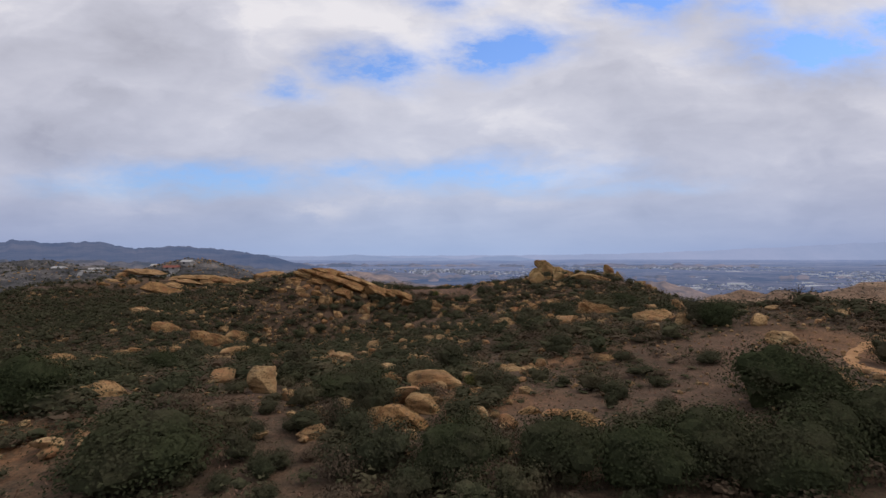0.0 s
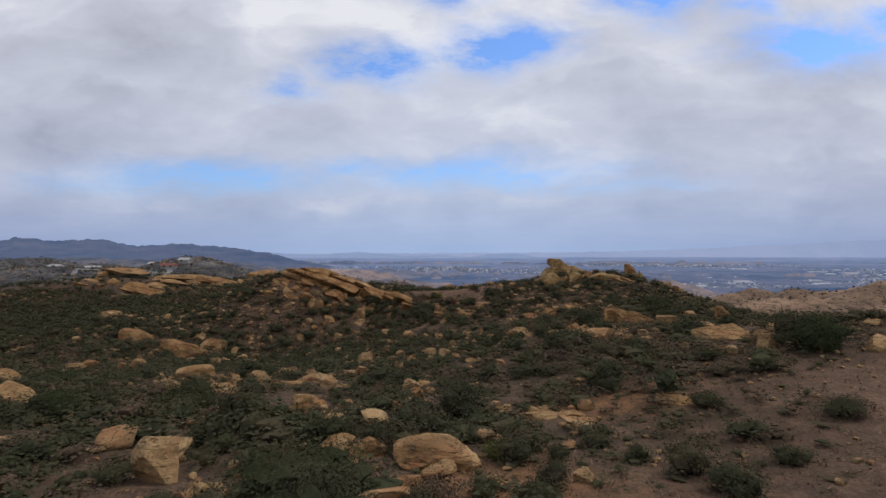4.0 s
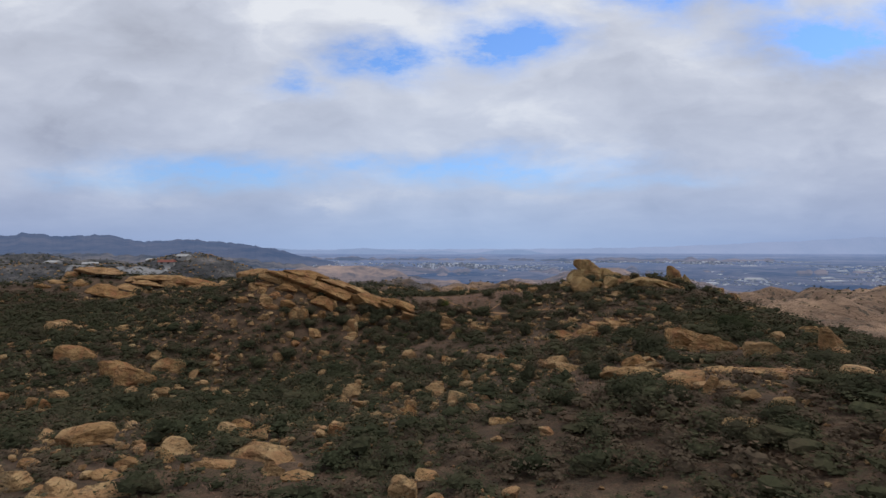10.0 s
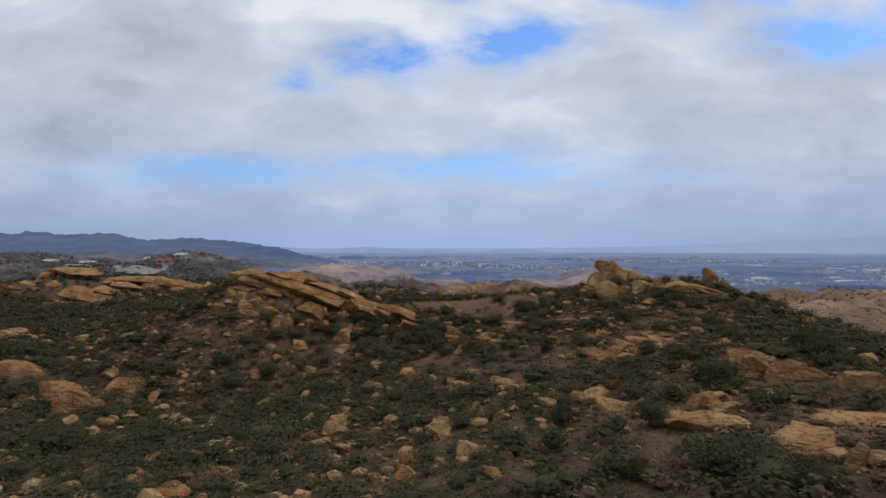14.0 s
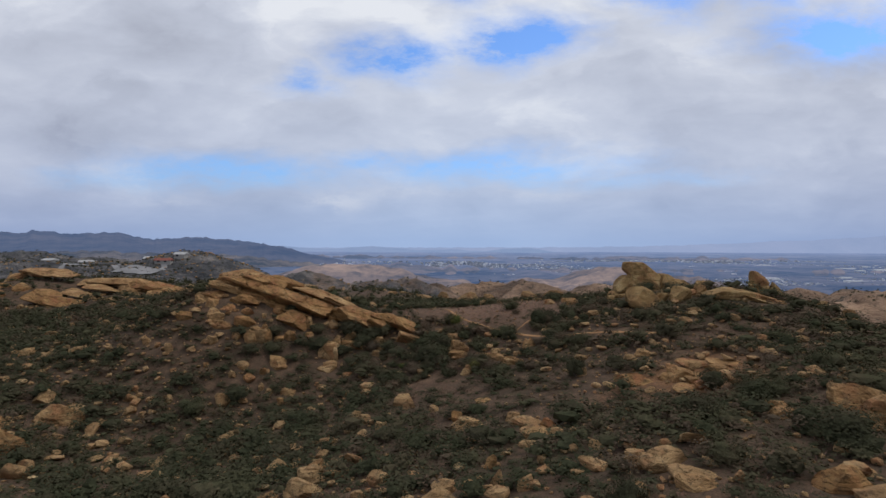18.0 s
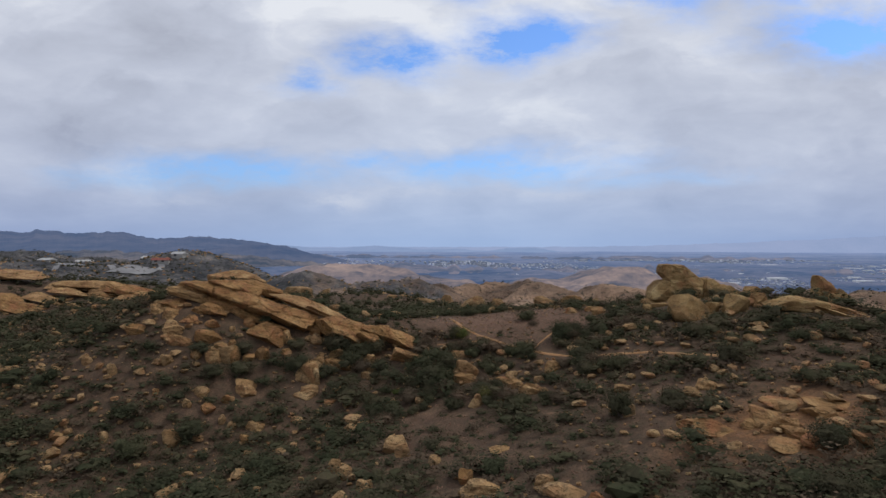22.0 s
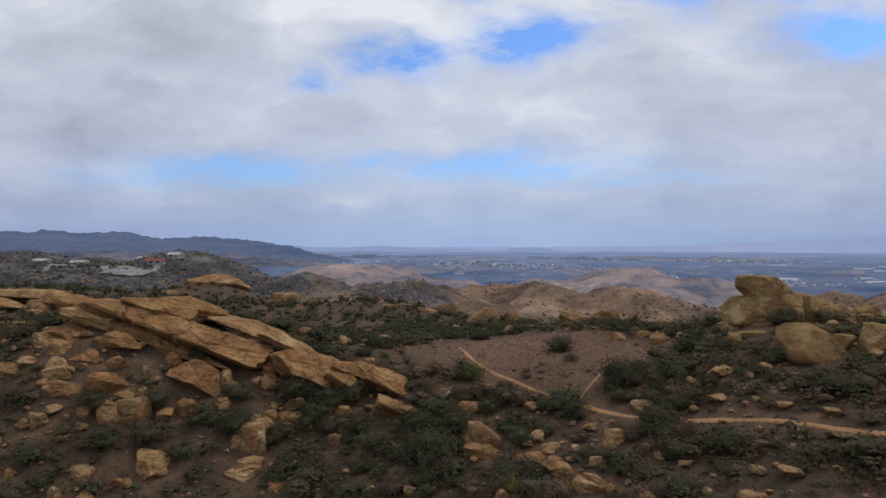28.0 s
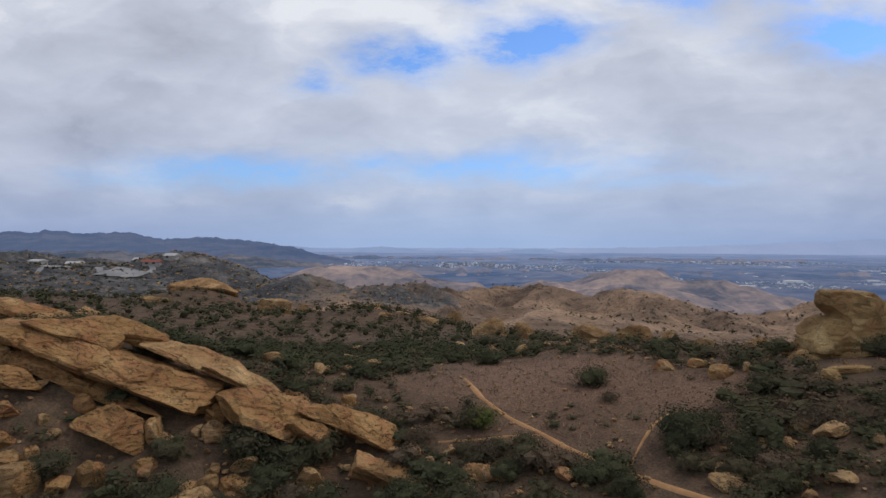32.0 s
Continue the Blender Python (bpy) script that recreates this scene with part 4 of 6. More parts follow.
    ("o", "on the shoulder", [(34.4, 85.9, 2.5, 1.09, 1.5), (19.1, 79.0, 2.0, 1.14, 1.2), (21.0, 77.9, 3.3, 1.34, 2.0), (16.0, 81.2, 1.4, 0.46, 0.8), (20.9, 82.2, 3.0, 0.7, 1.8), (19.0, 79.2, 2.1, 0.59, 1.3), (16.2, 82.6, 1.4, 0.36, 0.8), (10.9, 92.6, 1.5, 0.38, 0.9), (11.7, 91.6, 1.9, 0.4, 1.2), (14.3, 92.0, 2.0, 0.53, 1.2), (14.4, 90.7, 1.8, 0.46, 1.1), (16.2, 93.5, 2.3, 0.2, 1.4), (16.9, 91.6, 2.0, 0.3, 1.2), (14.8, 89.3, 1.9, 0.35, 1.1), (15.1, 88.2, 1.6, 0.36, 1.0), (13.8, 88.6, 2.0, 0.2, 1.2), (18.2, 92.5, 2.7, 0.2, 1.6), (13.4, 91.5, 0.9, 0.3, 0.6)]),
    ("p", "on the shoulder", [(14.8, 56.0, 0.9, 0.48, 0.6), (17.0, 73.2, 1.5, 0.5, 1.1), (14.0, 58.6, 0.7, 0.24, 0.5), (13.3, 80.0, 0.5, 0.32, 0.4), (6.0, 80.7, 0.7, 0.37, 0.5), (8.5, 96.4, 0.7, 0.54, 0.5), (11.6, 89.6, 0.6, 0.29, 0.4)]),
    ("r", "on the shoulder", [(13.2, 62.6, 2.3, 0.79, 1.7), (23.7, 75.5, 2.6, 1.0, 1.9), (31.4, 78.4, 2.0, 1.61, 1.5), (12.9, 71.9, 1.5, 0.68, 1.1), (11.4, 68.3, 2.8, 0.64, 2.1), (8.0, 76.4, 1.7, 0.58, 1.3)]),
    ("s", "on the shoulder", [(19.8, 57.5, 2.5, 0.22, 1.5), (24.2, 75.7, 1.9, 0.5, 1.1), (15.0, 66.0, 1.4, 0.2, 0.8), (11.2, 68.7, 2.1, 0.4, 1.3), (12.3, 67.4, 2.7, 0.36, 1.6), (13.8, 70.9, 1.6, 0.45, 1.0), (17.8, 67.5, 3.0, 0.2, 1.8), (19.0, 65.4, 1.8, 0.2, 1.1), (7.6, 76.8, 1.8, 0.41, 1.1), (8.2, 73.7, 1.5, 0.39, 0.9), (3.7, 85.6, 2.2, 0.41, 1.3), (4.3, 58.4, 0.8, 0.27, 0.5), (12.4, 54.2, 1.9, 0.25, 1.1), (14.5, 73.5, 2.1, 0.2, 1.3), (8.8, 74.4, 1.9, 0.2, 1.2), (7.3, 78.2, 1.1, 0.2, 0.7), (17.3, 74.4, 1.8, 0.22, 1.1), (3.6, 88.1, 2.0, 0.26, 1.2)]),
    ("s", "on the shoulder", [(13.8, 98.0, 1.1, 0.43, 0.7), (9.4, 101.0, 0.9, 0.36, 0.6)])]
salt = 0
for kind, where, rows in OUTCROPS:
    name, label, shape = KINDS[kind]
    for x, y, w, h, deep in rows:
        salt += 1
        stone = {"o": LEDGE_STONE, "p": PALE_STONE, "s": (SANDSTONE, PALE_STONE, SANDSTONE)[salt % 3], "r": (SANDSTONE, RED_STONE, SANDSTONE, PALE_STONE)[salt % 4], "b": (RED_STONE, SANDSTONE)[salt % 2]}[kind]
        wide = 1.1 if kind == "b" or w > 3.5 else 1.3
        place_rock(name, label, x, y, w * wide, h * (0.95 if kind == "b" else 1.25), 1000 + salt, deep=deep * wide, group=f"{name.replace('_', ' ')}s {where}", level=5 if w > 2.6 else 4 if w > 1.0 else 3, stone=stone, front=0.45, **shape)


def ridge_slab(name, label, x, y, z, length, thick, deep, dip, seed, turn=-3, lean=6, stone=None, group="tilted ridge slabs", **shape):
    """A tilted bed of sandstone about its middle."""
    form = dict(level=6 if length > 12 and y < 125 else 5, cuts=4, rough=0.045, box=7.0, cracks=0.06)
    form.update(shape)
    v, f = rock_shape(length / 2, deep / 2, thick / 2, seed, **form)
    ob = new(name, mesh_of(name, v, f, stone or RED_STONE, False))
    ob.matrix_world = pose(x, y, z, lean, dip, turn)
    FOOTPRINTS.append((x, y, length / 2 * 0.9, deep / 2, 0.022 * y if y > 130 else 0.9))
    return tagged(ob, label, "rock", group)


LONG = "long tilted sandstone slab dipping along the ridge crest"
LIP = [(0.0, -0.8, -0.6, 0.62), (0.1, -0.5, 0.86, 0.9), (-0.85, 0.1, 0.5, 0.85), (0.8, -0.3, 0.5, 0.88)]
# x, y, z, length, thickness, depth, dip of the crest's beds
for i, (x, y, z, w, h, dp, dip) in enumerate([(-22.4, 118.0, 14.0, 13.4, 2.1, 4.2, 18), (-13.5, 117.2, 11.5, 5.3, 1.9, 3.6, 17), (-8.7, 117.8, 10.9, 5.4, 1.2, 2.2, 21), (-10.3, 116.9, 10.7, 2.7, 1.2, 1.8, 26),
                                              (-17.0, 120.2, 13.3, 8.4, 1.0, 2.8, 20), (-22.4, 120.2, 15.2, 5.0, 1.0, 2.2, 19), (-14.6, 119.1, 12.7, 5.0, 0.7, 1.5, 24), (-23.9, 118.2, 15.4, 5.0, 1.1, 2.4, 18), (-27.7, 117.4, 15.4, 2.8, 1.1, 2.2, 17)]):
    ridge_slab("ridge_slab", LONG, x, y, z, w, h, dp, dip, 240 + i, planes=LIP, cuts=2 if w > 4.5 else 4, rough=0.06, cracks=0.06, beds=(1.9, 0.0, 2.2)[i % 3], stone=SANDSTONE if i in (4, 6) else RED_STONE)
for i, (x, y, z, w, h, dp, dip) in enumerate([(-21.2, 116.8, 12.5, 9.4, 0.5, 2.0, 19), (-20.2, 116.2, 11.6, 6.8, 0.35, 1.5, 19), (-24.6, 116.8, 14.0, 6.0, 0.5, 1.8, 19), (-27.6, 116.8, 14.9, 4.0, 0.8, 2.4, 18), (-28.4, 116.0, 14.0, 3.6, 0.6, 2.0, 20), (-28.5, 115.0, 13.0, 2.2, 1.6, 2.2, 30), (-24.7, 115.3, 13.4, 2.8, 1.0, 1.8, 12), (-30.0, 115.6, 13.6, 2.4, 1.2, 1.8, 24), (-26.2, 114.2, 12.6, 2.4, 0.8, 1.4, 16)]):
    ridge_slab("ridge_bed", "thin broken sandstone bed under the ridge slab", x, y, z, w, h, dp, dip, 270 + i, cuts=8, rough=0.07, beds=2.4, stone=SANDSTONE if i % 2 else RED_STONE, group="broken ridge beds")
for i in range(22):
    rs = np.random.RandomState(900 + i)
    k = i / 21
    x, y = -31.5 + 22 * k + rs.normal(0, 0.8), (113.6 if i % 2 else 119.6) + 0.8 * math.sin(9 * k) + rs.uniform(-1.4, 1.4)
    place_rock("ridge_bed", "thin broken sandstone bed on the ridge", x, y, rs.uniform(0.9, 2.6), rs.uniform(0.3, 0.6), 900 + i, deep=rs.uniform(0.7, 1.4), turn=-6 + rs.normal(0, 9), dip=16 + rs.normal(0, 4), lean=10, beds=2.6, cuts=8, box=7.0, sink=0.35, level=4, stone=RED_STONE if i % 3 else SANDSTONE, group="broken ridge beds")
CAPS = "broad tan sandstone slab capping the far ridge"
for i, (x, y, z, w, h, dp, dip) in enumerate([(-74.3, 150.8, 10.0, 6.1, 2.2, 6, 15), (-66.7, 150.3, 8.5, 11.6, 2.6, 6, 13), (-57.2, 158.5, 11.0, 18.1, 2.0, 5, 13), (-85.5, 168.4, 13.3, 12.5, 1.4, 8, 1), (-91.4, 166.5, 11.7, 3.6, 3.0, 5, -6), (-71.7, 163.8, 11.7, 9.8, 1.4, 6, 3), (-81.9, 161.8, 10.2, 7.6, 1.2, 6, 5), (-61.2, 159.2, 10.6, 9.4, 1.6, 4, 11), (-108.0, 179.8, 7.3, 11.0, 1.0, 6, -5), (-66.6, 161.5, 12.1, 11.3, 1.3, 5, 1), (-69.3, 154.2, 10.3, 7.2, 1.0, 4, 11), (-54.0, 153.2, 9.7, 7.2, 1.0, 4, 15), (-67.8, 158.2, 11.1, 6.8, 0.9, 4, 8), (-52.2, 161.2, 10.7, 5.2, 1.0, 4, 16)]):
    ridge_slab("cap_slab", CAPS, x, y, z, w, h, dp, dip, 300 + i, cuts=7, rough=0.06, beds=1.4 if i in (3, 4, 5, 6, 9) else 0.0, planes=[(0.0, -0.8, -0.6, 0.7)], stone=RED_STONE if i in (0, 1, 2) else SANDSTONE, group="ridge caps")
for i in range(26):
    rs = np.random.RandomState(1500 + i)
    x = rs.uniform(-92, -40)
    place_rock("ridge_bed", "thin broken sandstone bed on the far ridge", x, 150 - 0.28 * (x + 60) + rs.normal(0, 4.0), rs.uniform(1.6, 4.6), rs.uniform(0.35, 0.9), 1500 + i, deep=rs.uniform(1.2, 2.4), turn=rs.normal(0, 8), dip=10 + rs.normal(0, 3), lean=9, beds=2.0, cuts=8, box=6.0, sink=0.35, level=4, stone=(SANDSTONE, RED_STONE, PALE_STONE)[i % 3], group="far ridge beds")
# cap rocks of the knolls beyond the field
for i, (x, y, w, h) in enumerate([(-61.2, 215, 15.2, 2.4), (-43.4, 207, 12.1, 3.2), (-62.0, 196, 5.5, 1.3), (-23.4, 210, 10.3, 1.6), (-13.7, 190, 3.5, 0.5), (-9.8, 186, 4.8, 0.9), (-16.2, 184, 2.8, 0.5), (-5.1, 200, 3.5, 3.2), (0.2, 170, 5.7, 2.9), (5.0, 165, 4.4, 2.1), (13.5, 175, 3.5, 3.2), (11.2, 150, 4.0, 2.0), (14.9, 148, 4.6, 1.9), (17.4, 146, 1.8, 1.5), (19.3, 143, 2.1, 1.0), (22.7, 140, 3.5, 1.5), (-32.3, 190, 2.5, 2.0)]):
    place_rock("cap_rock", "pale sandstone cap rock on a far knoll", x, y, w, h, 280 + i, deep=w * 0.5, dip=4, turn=-4, beds=1.6, cuts=9, sink=0.4, level=4 if w < 5 else 5, stone=PALE_STONE if i % 3 else SANDSTONE, group="far cap rocks")


def make_knob():
    """The tall split rock with its overhanging head."""
    base = new("knob_rock")
    base.matrix_world = pose(20.8, 124.6, 12.8)
    v, f = rock_shape(2.7, 2.5, 1.45, 301, 6, cuts=0, rough=0.035, box=8.0, cracks=0.045, planes=[(-0.9, 0.0, 0.43, 0.7), (0.45, -0.8, 0.4, 0.9), (-0.5, -0.85, -0.1, 0.84), (0.0, 0.85, 0.5, 0.8)])
    part("body", mesh_of("body", v + (-0.1, 0, 1.15), f, BROWN_STONE, False), base)
    v, f = rock_shape(1.2, 1.7, 1.1, 307, 5, cuts=1, rough=0.045, box=6.0, planes=[(-0.75, 0, 0.65, 0.62), (-0.4, -0.8, 0.3, 0.85)])
    part("flank", mesh_of("flank", v + (-1.35, -0.2, 2.1), f, BROWN_STONE, False), base, "sloping flank under the head")
    v, f = rock_shape(1.3, 1.6, 1.15, 302, 5, cuts=1, rough=0.05, box=7.0, planes=[(0.35, 0, 0.93, 0.8), (-0.75, 0, -0.66, 0.62), (-0.1, -0.7, -0.7, 0.75)])
    part("head", mesh_of("head", v + (-0.1, -0.5, 3.75), f, BROWN_STONE, False), base, "overhanging head of tan sandstone")
    v, f = rock_shape(2.0, 1.9, 2.0, 304, 5, cuts=1, rough=0.04, box=6.0, planes=[(0.6, 0, 0.8, 0.66), (0.4, -0.8, 0.4, 0.86)])
    part("crest", mesh_of("crest", v + (1.15, -0.3, 2.85), f, BROWN_STONE, False), base, "sloping crest behind the head")
    v, f = rock_shape(1.6, 2.0, 1.7, 305, 5, cuts=1, rough=0.04, box=8.0, planes=[(0.45, 0, 0.89, 0.78), (-0.9, 0.0, 0.3, 0.95), (0.2, -0.85, 0.45, 0.85)])
    part("middle_block", mesh_of("middle_block", v + (4.05, -0.7, 1.75), f, BROWN_STONE, False), base, "split block beside the knob")
    v, f = rock_shape(1.6, 1.9, 1.45, 306, 5, cuts=2, rough=0.04, box=6.0, planes=[(0.55, 0, 0.83, 0.55), (0.2, -0.85, 0.45, 0.85)])
    part("tail_block", mesh_of("tail_block", v + (6.35, -0.5, 1.3), f, BROWN_STONE, False), base, "low end block of the knob")
    v, f = rock_shape(0.8, 1.0, 1.0, 303, 5, cuts=5, box=5.0, rough=0.05, planes=[(-0.7, 0, 0.7, 0.7)])
    part("shoulder", mesh_of("shoulder", v + (-2.7, -0.8, 0.3), f, BROWN_STONE, False), base, "small block leaning on the knob")
    FOOTPRINTS.append((23.2, 123.4, 6.4, 3.4, 2.4))
    return tagged(base, "tall split sandstone knob with an overhanging top", "rock", "knob rocks")


make_knob()
for i, (x, y, w, h, dp, turn, dip) in enumerate([(18.3, 113.0, 3.6, 2.2, 3.0, 5, 5), (17.7, 119.4, 2.3, 0.35, 1.3, -12, -4), (22.2, 113.0, 2.1, 1.5, 1.8, 0, 3), (24.6, 113.6, 1.6, 1.2, 1.4, 0, 3), (29.2, 124.4, 1.9, 2.0, 1.8, 0, 8), (20.6, 113.6, 1.3, 0.9, 1.0, 0, 0), (39.0, 117.6, 2.9, 2.6, 2.4, 0, 10), (41.2, 116.6, 1.7, 1.8, 1.6, 10, 14),
                                                (33.4, 120.2, 2.6, 3.2, 2.2, -8, 12), (35.4, 119.8, 2.0, 2.5, 1.8, 6, 20), (34.4, 118.6, 1.4, 1.6, 1.2, 0, 0), (27.3, 121.6, 2.0, 0.9, 1.6, 0, 4), (16.2, 118.4, 1.2, 0.6, 1.0, 0, 0), (39.2, 111.8, 1.6, 1.2, 1.4, 10, 12)]):
    form = dict(box=3.0, cuts=6, cracks=0.0, rough=0.03, smooth=True) if i == 0 else dict(cuts=7, box=5.0, rough=0.045)
    place_rock("knob_boulder", "smooth brown-tan sandstone boulder on the brushy knob", x, y, w, h, 310 + i, deep=dp, turn=turn, dip=dip, group="knob rocks", sink=0.2, stone=BROWN_STONE, **form)
for i, (x, y, z, w, h, dp, dip) in enumerate([(26.6, 111.8, 14.9, 5.0, 1.1, 2.6, 4), (29.4, 111.2, 14.5, 6.0, 0.8, 2.4, 13), (28.0, 112.4, 15.1, 5.4, 0.4, 2.0, 8), (31.4, 110.4, 14.0, 4.6, 0.5, 1.8, 17), (29.8, 110.2, 14.1, 5.2, 0.35, 1.6, 15), (32.4, 109.6, 13.5, 3.0, 0.35, 1.2, 19)]):
    ridge_slab("knob_ledge", "long bedded brown sandstone ledge across the knob", x, y, z, w, h, dp, dip, 340 + i, cuts=6, rough=0.06, beds=1.8, stone=LEDGE_STONE if i % 2 else BROWN_STONE, group="knob ledges")

# ---- brush ----
def tube(a, b, ra, rb, sides=5):
    a, b = np.array(a, float), np.array(b, float)
    d = (b - a) / max(np.linalg.norm(b - a), 1e-6)
    s = np.cross(d, (0.3, 0.9, 0.1))
    s = s / np.linalg.norm(s)
    t = np.cross(d, s)
    k = np.arange(sides) * 2 * math.pi / sides
    ring = np.cos(k)[:, None] * s + np.sin(k)[:, None] * t
    v = np.concatenate([a + ra * ring, b + rb * ring])
    f = [(i, (i + 1) % sides, sides + (i + 1) % sides, sides + i) for i in range(sides)]
    return v, np.array(f)


def join(pieces):
    vs, fs, n = [], [], 0
    for v, f in pieces:
        vs.append(v)
        fs.append(f + n)
        n += len(v)
    return np.concatenate(vs), np.concatenate(fs)


def crown_shape(rs, width, tall, leaves, leaf, lobes, core=2):
    """Leaf sprays over several uneven lobes, with a twiggy heart."""
    tris, cores, tops = [], [], []
    for k in range(lobes):
        a = rs.uniform(0, 2 * math.pi)
        off = rs.uniform(0.12, 0.6) * width / 2 if k else 0
        grow = rs.uniform(0.24, 0.38) if lobes > 1 else 0.48
        r = np.array([width * grow * rs.uniform(0.85, 1.2), width * grow * rs.uniform(0.85, 1.2), tall * rs.uniform(0.3, 0.46)])
        c = np.array([math.cos(a) * off, math.sin(a) * off, max(r[2] * 0.7, tall - r[2] - rs.uniform(0, 0.45) * tall)])
        tops.append(c)
        n = leaves // lobes
        d = rs.normal(size=(n, 3))
        d[:, 2] = np.abs(d[:, 2]) * np.where(rs.rand(n) < 0.75, 1, -0.8)
        d /= np.linalg.norm(d, axis=1, keepdims=True)
        p = c + d * r * (1.2 - 0.62 * rs.rand(n, 1) ** 1.6)
        nrm = d + rs.normal(0, 0.36, (n, 3)) + (0, 0, 0.3)
        nrm /= np.linalg.norm(nrm, axis=1, keepdims=True)
        s = np.cross(nrm, rs.normal(size=(n, 3)))
        s /= np.linalg.norm(s, axis=1, keepdims=True) + 1e-9
        t = np.cross(nrm, s)
        size = leaf * rs.uniform(0.6, 1.4, (n, 1))
        tris.append(np.stack([p - s * size, p + s * size * 0.8 - t * size * 0.7, p + s * size * 0.5 + t * size * 0.9], 1).reshape(-1, 3))
        if core:
            v, f = BALLS[core]
            ruffle = 1 + 0.2 * rs.normal(size=(len(v), 1))
            cores.append((c + v * r * 0.52 * ruffle, f))
    q = np.concatenate(tris)
    q[:, 2] = np.maximum(q[:, 2], 0.02)
    return (q, np.arange(len(q)).reshape(-1, 3)), cores, tops


def shrub(name, label, seed, width, tall, leaves, leaf, lobes, mat, core=2):
    rs = np.random.RandomState(seed)
    sprays, cores, tops = crown_shape(rs, width, tall, leaves, leaf, lobes, core)
    v, f = join([sprays] + cores)
    base = new(name)
    part("crown", mesh_of("crown", v, f, mat, False), base)
    limbs = [tube((rs.normal(0, 0.06), rs.normal(0, 0.06), -0.15), c * (0.9, 0.9, 0.95), 0.05 * tall, 0.014 * tall) for c in tops]
    v, f = join(limbs)
    part("trunk", mesh_of("trunk", v, f, WOOD), base, "several thin grey stems")
    return tagged(base, label, "shrub", "chaparral shrubs")


SHRUBS = [shrub("evergreen_shrub", "dense rounded dark green evergreen shrub", 1, 2.2, 1.5, 2250, 0.043, 9, LEAF_DARK, 1), shrub("evergreen_shrub", "wide dark green shrub with uneven crown", 2, 2.6, 1.4, 2250, 0.043, 10, LEAF_DARK, 1),
          shrub("olive_shrub", "olive green chaparral shrub on dry slope", 3, 1.8, 1.1, 1500, 0.037, 8, LEAF_OLIVE, 1), shrub("olive_shrub", "low spreading olive green chaparral shrub", 4, 2.0, 1.0, 1500, 0.037, 8, LEAF_OLIVE, 1),
          shrub("sage_shrub", "half-dry grey-brown clump of sagebrush", 5, 1.5, 0.9, 1275, 0.034, 7, LEAF_GREY, 1), shrub("sage_shrub", "sparse clump of grey-brown dry brush", 6, 1.7, 0.8, 1275, 0.034, 6, LEAF_GREY, 0),
          shrub("green_shrub", "bright yellow-green leafy shrub on slope", 7, 1.5, 1.1, 1500, 0.037, 7, LEAF_BRIGHT, 1), shrub("evergreen_shrub", "tall dark green shrub with a rounded top", 8, 2.0, 2.0, 2250, 0.043, 9, LEAF_DARK, 1),
          shrub("scrub_oak", "broad dark green scrub oak with dense crown", 9, 4.6, 2.6, 8800, 0.048, 22, LEAF_OAK), shrub("scrub_oak", "broad scrub oak with lumpy dark crown", 10, 4.2, 2.4, 8800, 0.048, 20, LEAF_OAK)]
WIDTHS = [2.2, 2.6, 1.8, 2.0, 1.5, 1.7, 1.5, 2.0, 4.6, 4.2]
TALLS = [1.5, 1.4, 1.1, 1.0, 0.9, 0.8, 1.1, 2.0, 2.6, 2.4]
spare = set(range(len(SHRUBS)))


def plant(kind, x, y, wide, tall, turn):
    m = pose(x, y, up(x, y) - 0.05, 0, 0, turn)
    ob = SHRUBS[kind]
    if kind in spare:
        spare.discard(kind)
        ob.matrix_basis = m
    else:
        ob = copy_thing(ob, m)
    ob.scale = (wide / WIDTHS[kind], wide / WIDTHS[kind], tall / TALLS[kind])


# shrubs that stand out: x, y, width, height
BIG_SHRUBS = [(15.3, 25.8, 5.2, 3.0), (-18.7, 26.3, 4.2, 2.9), (-9.3, 18.6, 5.2, 2.3), (8.6, 43.6, 2.4, 1.8), (-8.7, 35.6, 2.3, 2.3), (-13.0, 41.4, 3.6, 2.2), (-18.6, 39.2, 3.0, 1.9), (0.5, 18.4, 3.2, 2.2), (3.9, 18.2, 3.6, 2.2), (8.6, 18.6, 3.6, 2.4), (12.0, 18.6, 3.4, 2.6), (15.2, 19.6, 3.8, 2.6), (10.3, 17.0, 3.8, 2.4), (6.2, 17.2, 3.6, 2.2), (18.2, 20.4, 3.6, 2.3),
              (-4.6, 28.4, 4.4, 1.4), (25.0, 32.6, 2.6, 1.9), (26.4, 84.2, 4.4, 2.2), (20.2, 43.7, 3.0, 2.0), (-2.0, 18.9, 2.4, 1.8)]
